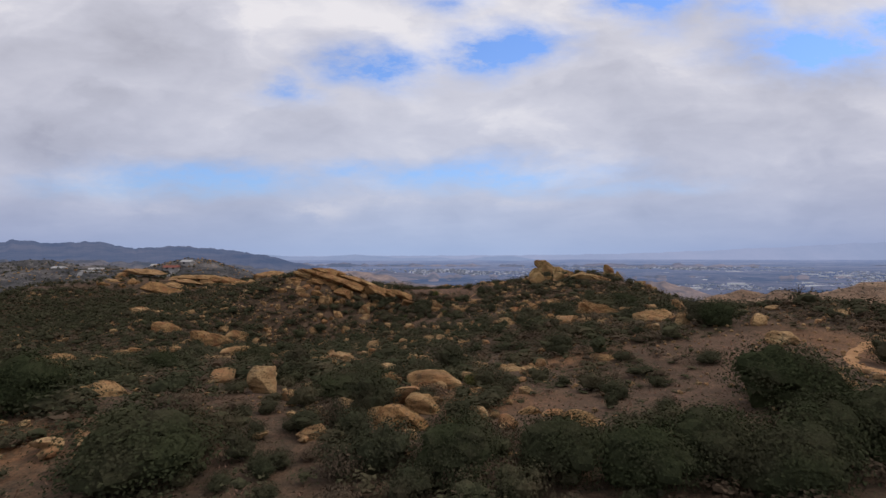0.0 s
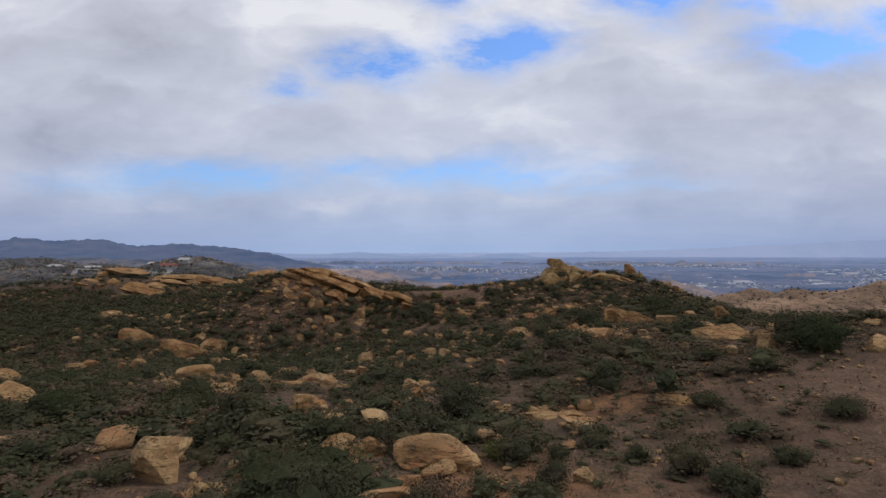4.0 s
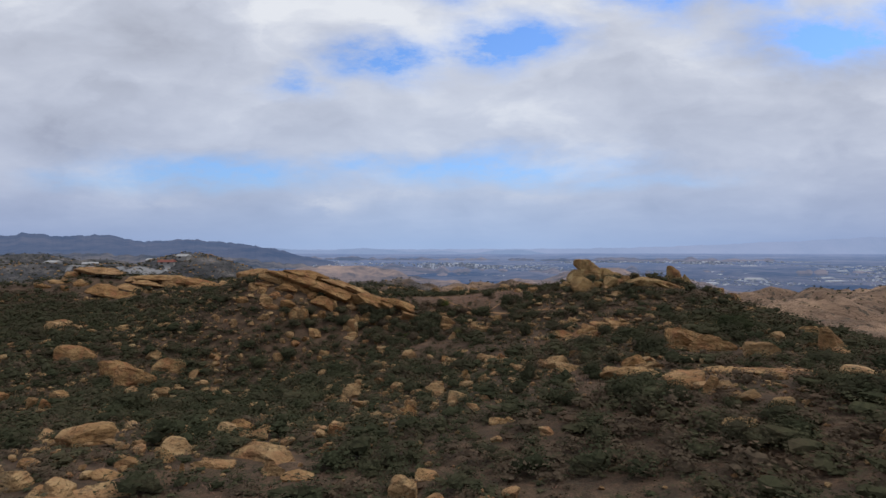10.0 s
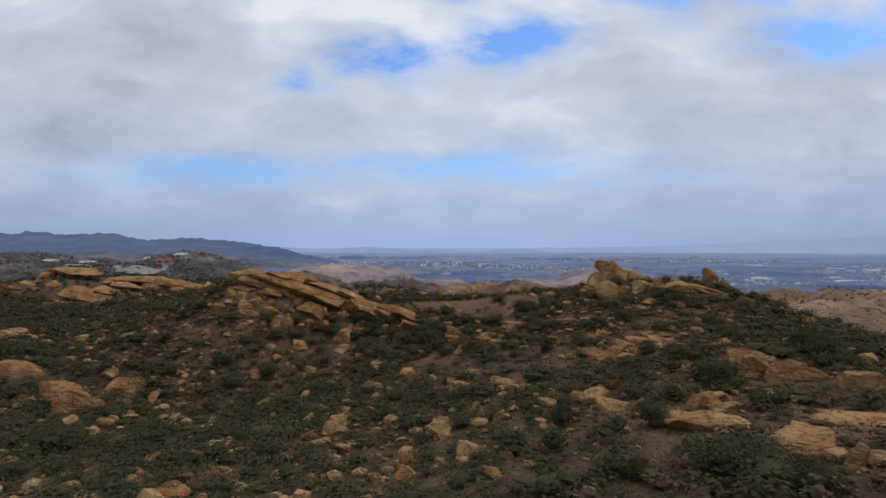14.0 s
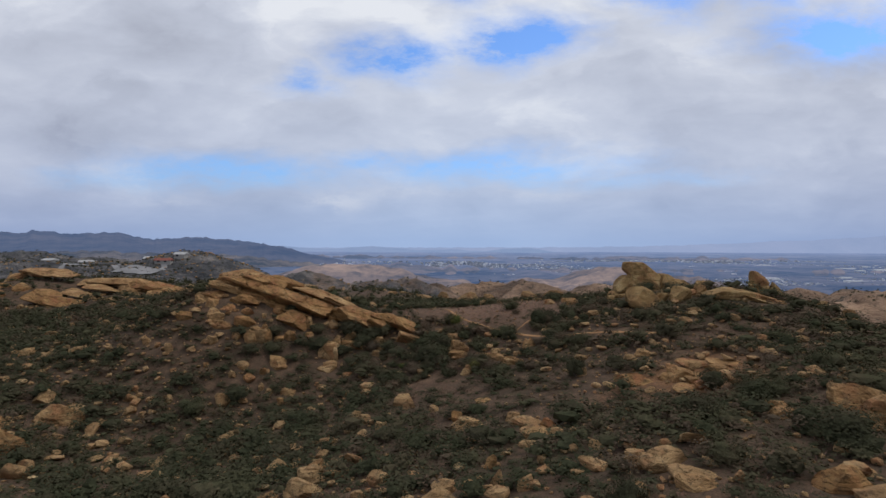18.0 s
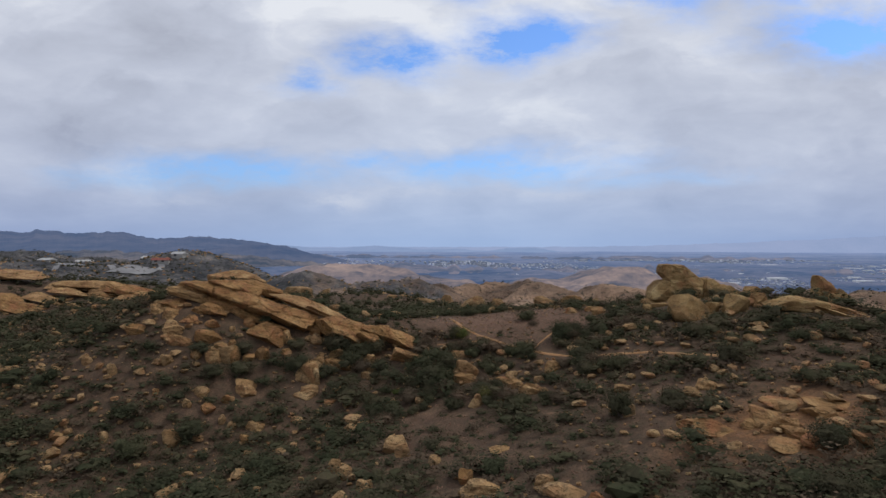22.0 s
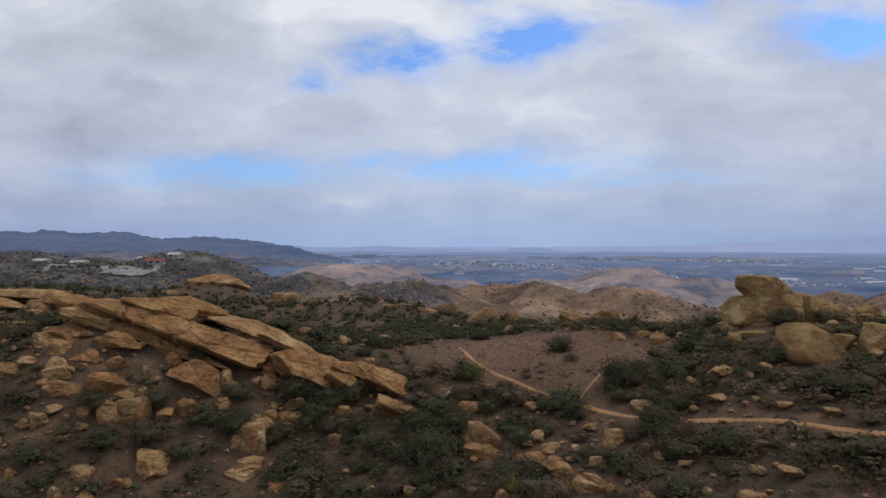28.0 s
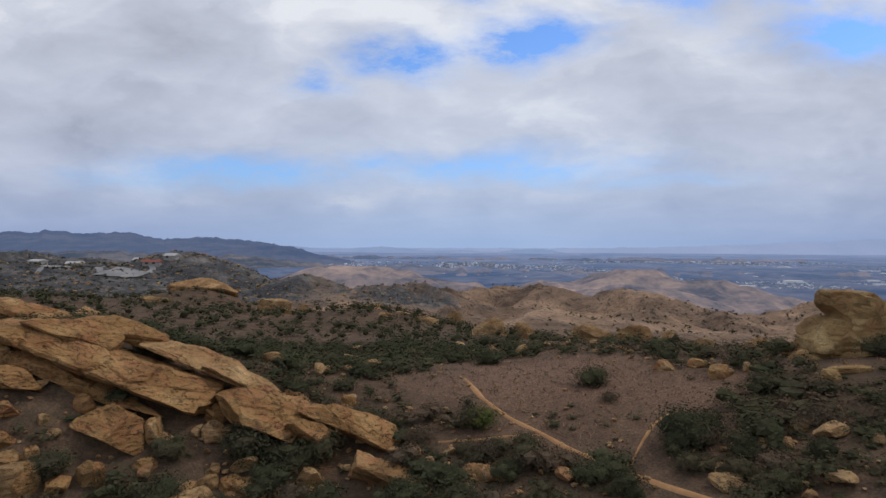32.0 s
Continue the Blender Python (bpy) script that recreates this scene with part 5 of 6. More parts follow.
MID_SHRUBS = [(11.0, 52.3, 2.0, 1.4), (12.8, 51.9, 2.3, 1.1), (16.6, 51.4, 3.7, 1.1), (5.0, 53.2, 1.6, 0.7), (26.0, 70.1, 4.3, 1.3), (7.6, 26.4, 0.8, 0.8), (17.8, 55.0, 3.0, 1.5), (13.6, 53.9, 2.2, 1.2), (10.1, 60.7, 3.4, 1.5), (0.7, 38.3, 2.8, 2.4), (-18.0, 41.6, 2.2, 2.0), (-13.2, 39.7, 3.2, 1.6), (9.9, 61.9, 4.2, 1.5), (10.9, 58.9, 2.0, 1.4), (6.2, 62.4, 1.2, 1.0), (13.0, 56.7, 1.3, 0.9), (7.5, 114.8, 3.4, 1.9), (4.1, 113.9, 2.8, 1.2),
              (8.1, 108.4, 3.0, 1.3), (10.1, 105.0, 2.8, 1.5), (13.3, 119.2, 2.4, 1.1), (-0.6, 134.6, 2.5, 1.1), (-11.3, 116.4, 3.2, 1.6), (-4.1, 109.6, 4.0, 2.2), (17.2, 107.9, 3.6, 1.4), (21.2, 121.8, 3.0, 1.4), (24.6, 121.6, 3.2, 1.4)]
MID_SHRUBS += [(-19.3, 40.9, 2.9, 2.0), (-3.0, 24.8, 1.9, 2.1), (1.9, 26.7, 0.9, 1.0), (-9.8, 39.3, 2.5, 1.4), (-4.1, 23.1, 1.0, 1.2), (-21.6, 37.5, 4.2, 1.7), (19.5, 45.6, 2.5, 2.1), (18.5, 57.7, 2.6, 1.3)]
MID_SHRUBS += [(-24.1, 111.2, 2.6, 1.1), (-21.0, 112.5, 2.4, 1.2), (-20.4, 116.6, 1.8, 1.2), (-13.3, 116.3, 3.3, 2.1), (-10.1, 116.9, 3.3, 2.0), (-4.9, 113.2, 2.7, 1.5), (-2.6, 112.5, 2.3, 1.6), (-9.0, 113.7, 2.4, 1.5), (-11.9, 114.6, 2.8, 1.6), (-20.4, 110.6, 2.8, 1.4), (-22.6, 109.5, 2.4, 1.1), (-16.2, 112.5, 2.9, 1.8), (-16.9, 115.1, 2.2, 1.3), (-8.2, 119.7, 2.9, 1.3), (-13.6, 112.8, 2.4, 1.2), (12.3, 82.4, 2.5, 1.4), (17.3, 85.1, 2.4, 1.4), (15.7, 78.5, 2.4, 1.4), (10.4, 75.5, 2.1, 1.1), (22.6, 88.6, 2.7, 1.7), (3.0, 29.0, 1.3, 1.0), (8.3, 28.6, 2.0, 1.0), (11.4, 37.8, 1.7, 0.8), (9.7, 25.6, 1.3, 0.7), (6.5, 31.8, 1.1, 0.7), (11.4, 31.1, 1.4, 0.7), (15.7, 34.9, 2.2, 0.9)]
MID_SHRUBS += [(5.4, 124.2, 2.8, 1.5), (3.0, 113.3, 2.1, 1.2), (16.7, 101.3, 2.4, 1.6), (11.1, 95.8, 2.5, 1.3), (8.0, 96.4, 2.0, 1.8), (15.0, 87.6, 2.2, 1.4), (15.9, 84.9, 2.8, 1.5), (0.2, 106.6, 2.8, 0.9), (-21.5, 104.0, 3.1, 1.6), (-24.7, 101.4, 3.0, 2.0),
               (5.1, 72.5, 1.7, 1.7), (9.1, 69.3, 1.9, 1.4), (23.1, 84.1, 4.6, 1.4), (-28.5, 79.7, 4.2, 2.0), (-14.6, 83.9, 5.1, 1.8), (15.6, 75.9, 3.0, 1.9)]
rs = np.random.RandomState(11)
for x, y, w, h in BIG_SHRUBS:
    plant(int(rs.choice([8, 9] if w > 2.8 else [0, 7])), x, y, w, h, rs.uniform(0, 360))
for x, y, w, h in MID_SHRUBS:
    plant(int(rs.choice([0, 1, 2, 7])), x, y, w, h, rs.uniform(0, 360))


def scatter(rs, x0, x1, y0, y1, cell):
    """Jittered places of the view's fan of land."""
    gx, gy = np.meshgrid(np.arange(x0, x1, cell), np.arange(y0, y1, cell))
    x = (gx + rs.uniform(-0.5, 0.5, gx.shape) * cell).ravel()
    y = (gy + rs.uniform(-0.5, 0.5, gy.shape) * cell).ravel()
    keep = np.abs(x + 0.03 * y) < 0.80 * y + 5
    return x[keep], y[keep]


def brush_share(x, y):
    """How much of the ground the chaparral covers: thick in the hollow, behind the ridge and on the knob's flanks."""
    thick = lambda a, b, rx, ry: np.exp(-(((x - a) / rx) ** 2 + ((y - b) / ry) ** 2))
    share = 0.88 + 0.45 * np.maximum.reduce([1.3 * thick(-26, 92, 30, 20), thick(-6, 112, 7, 7), thick(-22, 140, 24, 14), thick(32, 104, 16, 12), thick(16, 116, 9, 6), thick(-60, 130, 25, 16), thick(3, 18, 18, 6), thick(-16, 28, 10, 14), thick(-21, 110, 14, 7), thick(-24, 104, 14, 9), thick(25, 86, 10, 12), 0.8 * thick(15, 81, 8, 7), thick(-4, 104, 12, 6)]) - 0.2 * step(0, 12, x) * step(100, 88, y) + 0.6 * step(-4, -14, x) * step(60, 78, y)
    share = share - 0.2 * np.exp(-(((x + 46) / 14) ** 2 + ((y - 104) / 14) ** 2)) + 0.4 * np.maximum(thick(14, 108, 9, 6), thick(24, 105, 10, 7)) - 0.8 * thick(11, 25, 5, 5)
    return share - 0.08 * step(58, 46, y) - 1.7 * bare(x, y) + fbm(x, y, 12.0, 4, 21) * 1.1


# the trail's line, kept free of brush
TRAIL = [(-2.6, 126.9), (-1.6, 123.0), (-0.1, 120.0), (1.3, 118.2), (2.4, 116.4), (3.7, 114.8), (5.1, 113.1), (7.1, 110.6), (8.3, 109.2), (9.5, 108.3), (10.8, 107.7), (11.9, 107.0), (13.1, 106.5), (14.0, 105.5), (15.3, 104.1), (16.8, 103.0)]
SPUR = [(5.0, 114.0), (5.4, 114.8), (6.3, 116.3), (7.2, 117.7), (8.0, 118.4), (8.8, 118.7)]
FORK = [(-3.9, 117.9), (-1.7, 117.8), (-0.2, 118.0), (1.5, 117.7)]
EAST_PATH = [(17.6, 70.6), (19.1, 69.6), (20.4, 68.0), (22.4, 66.6), (26.0, 65.0)]
START_PATH = [(30.0, 39.0), (27.0, 37.4), (24.6, 35.4), (22.6, 32.6), (23.2, 30.4), (27.0, 29.0)]


def off_trail(x, y):
    near = np.full(np.shape(x), 99.0)
    for line in (TRAIL, SPUR, FORK, EAST_PATH, START_PATH):
        for (ax, ay), (bx, by) in zip(line, line[1:]):
            k = np.clip(((x - ax) * (bx - ax) + (y - ay) * (by - ay)) / ((bx - ax) ** 2 + (by - ay) ** 2), 0, 1)
            near = np.minimum(near, np.hypot(x - ax - k * (bx - ax), y - ay - k * (by - ay)))
    return near


def off_rocks(x, y, margin=0.25, ahead=1.0):
    """Places that no rock covers, nor lie close before one."""
    free = np.ones(len(x), bool)
    for a, b, rx, ry, front in FOOTPRINTS:
        free &= ~((np.abs(x - a) < rx + margin * 0.6) & (y > b - ry - margin - front * ahead) & (y < b + ry * 0.7))
    return free


# ---- loose stones ----
rs = np.random.RandomState(12)
x, y = scatter(rs, -110, 70, 20, 150, 1.0)
stony = 0.42 + 0.35 * np.exp(-(((x + 44) / 16) ** 2 + ((y - 104) / 18) ** 2)) + fbm(x, y, 10.0, 3, 71) * 1.2 + 0.22 * np.exp(-(((x + 24) / 26) ** 2 + ((y - 108) / 22) ** 2)) + 0.18 * np.exp(-(((x - 14) / 8) ** 2 + ((y - 86) / 10) ** 2)) - 0.9 * bare(x, y) - 0.10 * step(-2, 8, x)
keep = (rs.rand(len(x)) < stony) & (off_trail(x, y) > 0.8)
x, y = x[keep], y[keep]
size = np.clip(rs.lognormal(-0.80, 0.50, len(x)), 0.2, 1.6)
order = np.argsort(-size * (1 + 0.5 * np.exp(-(((x + 44) / 18) ** 2 + ((y - 104) / 20) ** 2))))
FOOTPRINTS += [(x[i], y[i], size[i] * 0.42, size[i] * 0.3, 0.6) for i in order[:420]]
PEBBLES = [mesh_of("loose_boulder", *rock_shape(0.5, 0.4, 0.27, 400 + k, 3, box=6.0, cuts=13, rough=0.04), PALE_STONE, False) for k in range(9)]
for i in order[:300]:
    ob = new("loose_boulder", PEBBLES[rs.randint(9)])
    w = size[i]
    ob.matrix_world = pose(x[i], y[i], up(x[i], y[i]) + 0.24 * w, rs.normal(0, 14), rs.normal(0, 14), rs.uniform(0, 360)) @ Matrix.Diagonal((w, w, w * rs.uniform(0.45, 0.95), 1))
    tagged(ob, "loose tan sandstone boulder among brush", "rock", "loose boulders")
forms = [rock_shape(0.5, 0.4, 0.25, 430 + k, 1 if k > 4 else 2, box=6.0, cuts=9, rough=0.05) for k in range(10)]
pieces = []
zs = height(x, y)
for i in order[300:]:
    v, f = forms[rs.randint(5) + (5 if size[i] < 0.65 else 0)]
    t, w = rs.uniform(0, 6.28), size[i]
    co, si = math.cos(t) * w, math.sin(t) * w
    pieces.append((np.stack([v[:, 0] * co - v[:, 1] * si + x[i], v[:, 0] * si + v[:, 1] * co + y[i], v[:, 2] * w * rs.uniform(0.7, 1.2) + zs[i] + 0.24 * w], 1), f))
gx, gy = scatter(rs, -45, 35, 22, 135, 0.9)
some = rs.rand(len(gx)) < 0.30 + 0.9 * fbm(gx, gy, 8.0, 3, 73)
for a, b, c in zip(gx[some], gy[some], height(gx[some], gy[some])):
    v, f = forms[5 + rs.randint(5)]
    t, w = rs.uniform(0, 6.28), rs.uniform(0.14, 0.42)
    co, si = math.cos(t) * w, math.sin(t) * w
    pieces.append((np.stack([v[:, 0] * co - v[:, 1] * si + a, v[:, 0] * si + v[:, 1] * co + b, v[:, 2] * w + c + 0.2 * w], 1), f))
v, f = join(pieces)
tagged(new("stones", mesh_of("stones", v, f, PALE_STONE, False)), "scattered small tan stones and rubble", "stones", kind="stuff")



# single shrubs near the path and the trail, between larger clumps
rs = np.random.RandomState(13)
x, y = scatter(rs, -130, 115, 14, 150, 1.3)
keep = (rs.rand(len(x)) < brush_share(x, y) * 1.2) & (off_trail(x, y) > 0.9) & off_rocks(x, y, np.where(y < 66, 0.3, 0.1))
x, y = x[keep], y[keep]
swell = 0.8 + 0.4 * np.clip(brush_share(x, y), 0, 1.2)
order = np.argsort(np.hypot(x, np.minimum(np.abs(y - 25), np.abs(y - 112)) * 1.2) + rs.uniform(0, 6, len(x)))
for i in order[:230]:
    k = int(rs.choice([0, 1, 2, 3, 4, 5, 6, 7], p=[0.16, 0.12, 0.2, 0.18, 0.16, 0.13, 0.03, 0.02]))
    w = rs.uniform(0.8, 2.1)
    plant(k, x[i], y[i], w, w * rs.uniform(0.5, 0.75), rs.uniform(0, 360))
rest = order[230:]


def brush_cover(name, label, mat, xs, ys, seed, leaves, leaf, wide, tall, core=1, grow=None, lobes=1):
    """Countless shrubs too far or too many to tell apart."""
    rs = np.random.RandomState(seed)
    forms = []
    for k in range(8):
        sprays, cores, _ = crown_shape(rs, 1.0, 1.0, leaves, leaf, 4, core)
        forms.append(join([sprays] + cores[:lobes]))
    zs = height(xs, ys)
    pieces = []
    for a, b, c, g in zip(xs, ys, zs, np.ones(len(xs)) if grow is None else grow):
        v, f = forms[rs.randint(8)]
        t, w = rs.uniform(0, 6.28), rs.uniform(*wide) * g
        h = w * rs.uniform(*tall)
        co, si = math.cos(t) * w, math.sin(t) * w
        pieces.append((np.stack([v[:, 0] * co - v[:, 1] * si + a, v[:, 0] * si + v[:, 1] * co + b, v[:, 2] * h + c - 0.05], 1), f))
    v, f = join(pieces)
    return tagged(new(name, mesh_of(name, v, f, mat, False)), label, "brush", kind="stuff")


tint = rs.rand(len(rest)) + fbm(x[rest], y[rest], 22.0, 3, 41) * 1.1 + 0.34 * step(-2, 12, x[rest]) - 0.16 * step(-4, -14, x[rest]) + 0.2 * step(70, 50, y[rest])
for k, (low, high, mat, label) in enumerate([(-9, 0.32, LEAF_DARK, "dark green chaparral covering the slopes"), (0.32, 0.68, LEAF_OLIVE, "olive green chaparral covering the slopes"), (0.68, 9, LEAF_GREY, "grey-brown dry sage covering the slopes")]):
    some = rest[(tint >= low) & (tint < high)]
    mid = np.abs(x[some] + 8) < 38
    brush_cover("chaparral", label, mat, x[some[mid]], y[some[mid]], 51 + k, 115, 0.052, (0.7, 1.9), (0.34, 0.6), grow=swell[some[mid]])
    brush_cover("chaparral", label, mat, x[some[~mid]], y[some[~mid]], 56 + k, 60, 0.065, (0.9, 2.3), (0.34, 0.58), grow=swell[some[~mid]])
x, y = scatter(rs, -130, 115, 22, 150, 2.6)
keep = (rs.rand(len(x)) < brush_share(x, y) * 1.05 - 0.1) & (off_trail(x, y) > 1.7) & off_rocks(x, y, 0.6) & (rs.rand(len(x)) < np.where((y > 44) & (y < 62) & (x < 6), 0.45, 1.0))
x, y = x[keep], y[keep]
mid = np.abs(x + 8) < 38
tint = rs.rand(len(x)) < 0.85 - 0.35 * step(-4, 10, x)
brush_cover("chaparral_clumps", "large rounded dark green chaparral clumps", LEAF_DARK, x[mid & tint], y[mid & tint], 71, 280, 0.034, (2.0, 3.7), (0.36, 0.55), lobes=3)
brush_cover("chaparral_clumps", "large rounded olive chaparral clumps", LEAF_OLIVE, x[mid & ~tint], y[mid & ~tint], 72, 280, 0.034, (1.8, 3.2), (0.36, 0.55), lobes=3)
brush_cover("chaparral_clumps", "large dark chaparral clumps on the side slopes", LEAF_DARK, x[~mid], y[~mid], 73, 130, 0.045, (2.0, 3.8), (0.36, 0.55), lobes=2)
x, y = scatter(rs, -62, 42, 28, 122, 1.05)
keep = (rs.rand(len(x)) < 0.25 + 0.55 * brush_share(x, y)) & (off_trail(x, y) > 0.9) & off_rocks(x, y, 0.0, 0.3)
x, y = x[keep], y[keep]
tint = rs.rand(len(x)) + fbm(x, y, 14.0, 3, 47) * 0.9 + 0.25 * step(2, 12, x)
brush_cover("low_brush", "low dark green brush between the rocks", LEAF_DARK, x[tint < 0.5], y[tint < 0.5], 75, 40, 0.066, (0.8, 1.6), (0.24, 0.4))
brush_cover("low_brush", "low grey-olive brush between the rocks", LEAF_OLIVE, x[tint >= 0.5], y[tint >= 0.5], 76, 40, 0.066, (0.7, 1.4), (0.24, 0.4))
x, y = scatter(rs, -170, 150, 150, 265, 2.9)
keep = rs.rand(len(x)) < 0.72 + fbm(x, y, 25.0, 3, 23) * 0.6
brush_cover("chaparral", "dark brush on the far side of the ridge", LEAF_DARK, x[keep], y[keep], 61, 60, 0.07, (1.6, 3.8), (0.36, 0.6))
x, y = scatter(rs, -150, 460, 270, 1000, 7.0)
keep = rs.rand(len(x)) < 0.36 + fbm(x, y, 90.0, 4, 25) * 1.2
brush_cover("distant_trees", "scattered oaks and brush dotting far hills", LEAF_DARK, x[keep], y[keep], 62, 14, 0.2, (1.0, 2.6), (0.55, 0.9))
x, y = scatter(rs, -480, -40, 290, 700, 5.6)
keep = rs.rand(len(x)) < 0.72 - 0.5 * step(-190, -90, x) + fbm(x, y, 60.0, 3, 27) * 0.9
brush_cover("distant_brush", "dark woods and brush on the western hills", LEAF_DARK, x[keep], y[keep], 63, 14, 0.2, (1.2, 3.6), (0.4, 0.7))


x, y = scatter(rs, -70, 60, 14, 150, 0.85)
keep = (rs.rand(len(x)) < 0.68 + 0.25 * bare(x, y) + fbm(x, y, 7.0, 3, 33) * 0.5) & (off_trail(x, y) > 0.6) & off_rocks(x, y, 0.15)
tint = rs.rand(len(x)) + fbm(x, y, 9.0, 3, 43) * 0.8
brush_cover("dry_herbs", "low brown dead herbs between the shrubs", LEAF_GREY, x[keep & (tint > 0.5)], y[keep & (tint > 0.5)], 64, 22, 0.068, (0.35, 1.0), (0.3, 0.55), core=0)
brush_cover("low_herbs", "low olive herbs between the shrubs", LEAF_OLIVE, x[keep & (tint <= 0.5)], y[keep & (tint <= 0.5)], 65, 22, 0.068, (0.3, 0.8), (0.35, 0.6), core=0)


def make_grass():
    x, y = scatter(rs, -60, 60, 14, 150, 0.72)
    keep = rs.rand(len(x)) < bare(x, y) * 0.9 + 0.1
    keep &= off_trail(x, y) > 0.6
    x, y = x[keep], y[keep]
    z = height(x, y)
    n, blades = len(x), 5
    a = rs.uniform(0, 6.28, (n, blades))
    lean = rs.uniform(0.05, 0.3, (n, blades))
    h = rs.uniform(0.06, 0.22, (n, blades))
    bx, by = x[:, None] + rs.normal(0, 0.12, (n, blades)), y[:, None] + rs.normal(0, 0.12, (n, blades))
    foot = np.stack([bx, by, np.broadcast_to(z[:, None] - 0.03, bx.shape)], -1)
    side = np.stack([-np.sin(a), np.cos(a), 0 * a], -1) * 0.035
    tip = foot + np.stack([np.cos(a) * lean, np.sin(a) * lean, h], -1)
    v = np.stack([foot - side, foot + side, tip], 2).reshape(-1, 3)
    tagged(new("dry_grass", mesh_of("dry_grass", v, np.arange(len(v)).reshape(-1, 3), STRAW, False)), "brown dry grass tufts on open ground", "grass", kind="stuff")


make_grass()


# ---- trails ----
def make_trail(name, label, line, width):
    pts, n = np.array(line, float), 5
    seg = np.r_[0, np.cumsum(np.hypot(*np.diff(pts, axis=0).T))]
    s = np.linspace(0, seg[-1], int(seg[-1] / 0.35) + 2)
    cx, cy = np.interp(s, seg, pts[:, 0]), np.interp(s, seg, pts[:, 1])
    for _ in range(6):
        cx[1:-1], cy[1:-1] = (cx[:-2] + cx[1:-1] * 2 + cx[2:]) / 4, (cy[:-2] + cy[1:-1] * 2 + cy[2:]) / 4
    dx, dy = np.gradient(cx), np.gradient(cy)
    ln = np.hypot(dx, dy)
    w = width * (1 + fbm(s, s * 0, 1.6, 3, 13) * 0.7)
    k = np.linspace(-0.5, 0.5, n)
    x = cx[:, None] - (dy / ln)[:, None] * k * w[:, None]
    y = cy[:, None] + (dx / ln)[:, None] * k * w[:, None]
    z = height(x, y) + 0.07 - 0.10 * np.abs(k * 2) ** 3
    tagged(new(name, mesh_of(name, np.stack([x, y, z], -1).reshape(-1, 3), grid_faces(len(s), n), DIRT)), label, "trail", kind="structure")


make_trail("trail", "worn orange-tan dirt footpath across the saddle", TRAIL, 0.38)
make_trail("trail_spur", "faint dirt side path into the field", SPUR, 0.16)
make_trail("trail_fork", "narrow dirt side path", FORK, 0.15)
make_trail("trail_east", "dirt path over the shoulder", EAST_PATH, 0.8)
make_trail("trail_start", "winding dirt path beside shrubs", START_PATH, 0.9)


# ---- the valley town and the western estate ----
def box(cx, cy, cz, sx, sy, sz, turn=0.0):
    c = np.array([(a, b, h) for h in (0, 1) for a, b in ((-0.5, -0.5), (0.5, -0.5), (0.5, 0.5), (-0.5, 0.5))]) * (sx, sy, sz)
    co, si = math.cos(turn), math.sin(turn)
    v = np.stack([c[:, 0] * co - c[:, 1] * si + cx, c[:, 0] * si + c[:, 1] * co + cy, c[:, 2] + cz], 1)
    return v, np.array([(0, 3, 2, 1), (4, 5, 6, 7), (0, 1, 5, 4), (1, 2, 6, 5), (2, 3, 7, 6), (3, 0, 4, 7)])


# wall colours shifted to blue-grey, painting in the valley's haze
TOWN = island_material("town_walls_hazed", (0.22, 0.26, 0.32), (0.28, 0.31, 0.36), (0.40, 0.43, 0.47), (0.25, 0.28, 0.33), (0.56, 0.58, 0.62), (0.34, 0.35, 0.39), (0.74, 0.76, 0.80))


def make_town():
    rs = np.random.RandomState(90)
    pieces = []
    for _ in range(7500):
        r = 1200 + 1500 * rs.rand() ** 1.2
        u = rs.uniform(-0.05, 0.85) if rs.rand() < 0.8 else rs.uniform(-0.3, 0.3)
        x, y = u * r * 0.98, r
        if value_noise(np.array([x / 190]), np.array([y / 260]), 3)[0] < -0.08:
            continue
        pieces.append(box(x, y, EYE - 91.0, rs.uniform(2, 5.5) * r / 1300, rs.uniform(2, 5) * r / 1300, rs.uniform(7.2, 8.6) + (r - 1050) * 0.0006, rs.uniform(-0.3, 0.3)))
    v, f = join(pieces)
    tagged(new("town_houses", mesh_of("town_houses", v, f, TOWN, False)), "far pale houses of a valley town, haze painted into their colours", "houses", kind="stuff")
    white = plain_material("white_roof", (0.62, 0.64, 0.66), (0.80, 0.80, 0.80), 0.05)
    for k in range(14):
        r = 1230 + 75 * k + rs.uniform(-20, 20)
        u = rs.uniform(0.36, 0.72)
        v, f = box(0, 0, 0, rs.uniform(18, 60), rs.uniform(8, 16), rs.uniform(8, 10), 0)
        ob = new("warehouse", mesh_of("warehouse", v, f, white, False))
        ob.matrix_world = pose(u * r, r, EYE - 90.0, 0, 0, rs.uniform(-6, 6))
        tagged(ob, "long low white warehouse in the far valley", "warehouse", "warehouses")


make_town()


def gable(sx, sy, sz):
    """A low pitched roof over a box."""
    v = np.array([(-sx / 2, -sy / 2, 0), (sx / 2, -sy / 2, 0), (sx / 2, sy / 2, 0), (-sx / 2, sy / 2, 0), (-sx / 2, 0, sz), (sx / 2, 0, sz)])
    return v, np.array([(0, 1, 5, 4), (2, 3, 4, 5), (0, 4, 3, 3), (1, 2, 5, 5), (0, 3, 2, 1)])


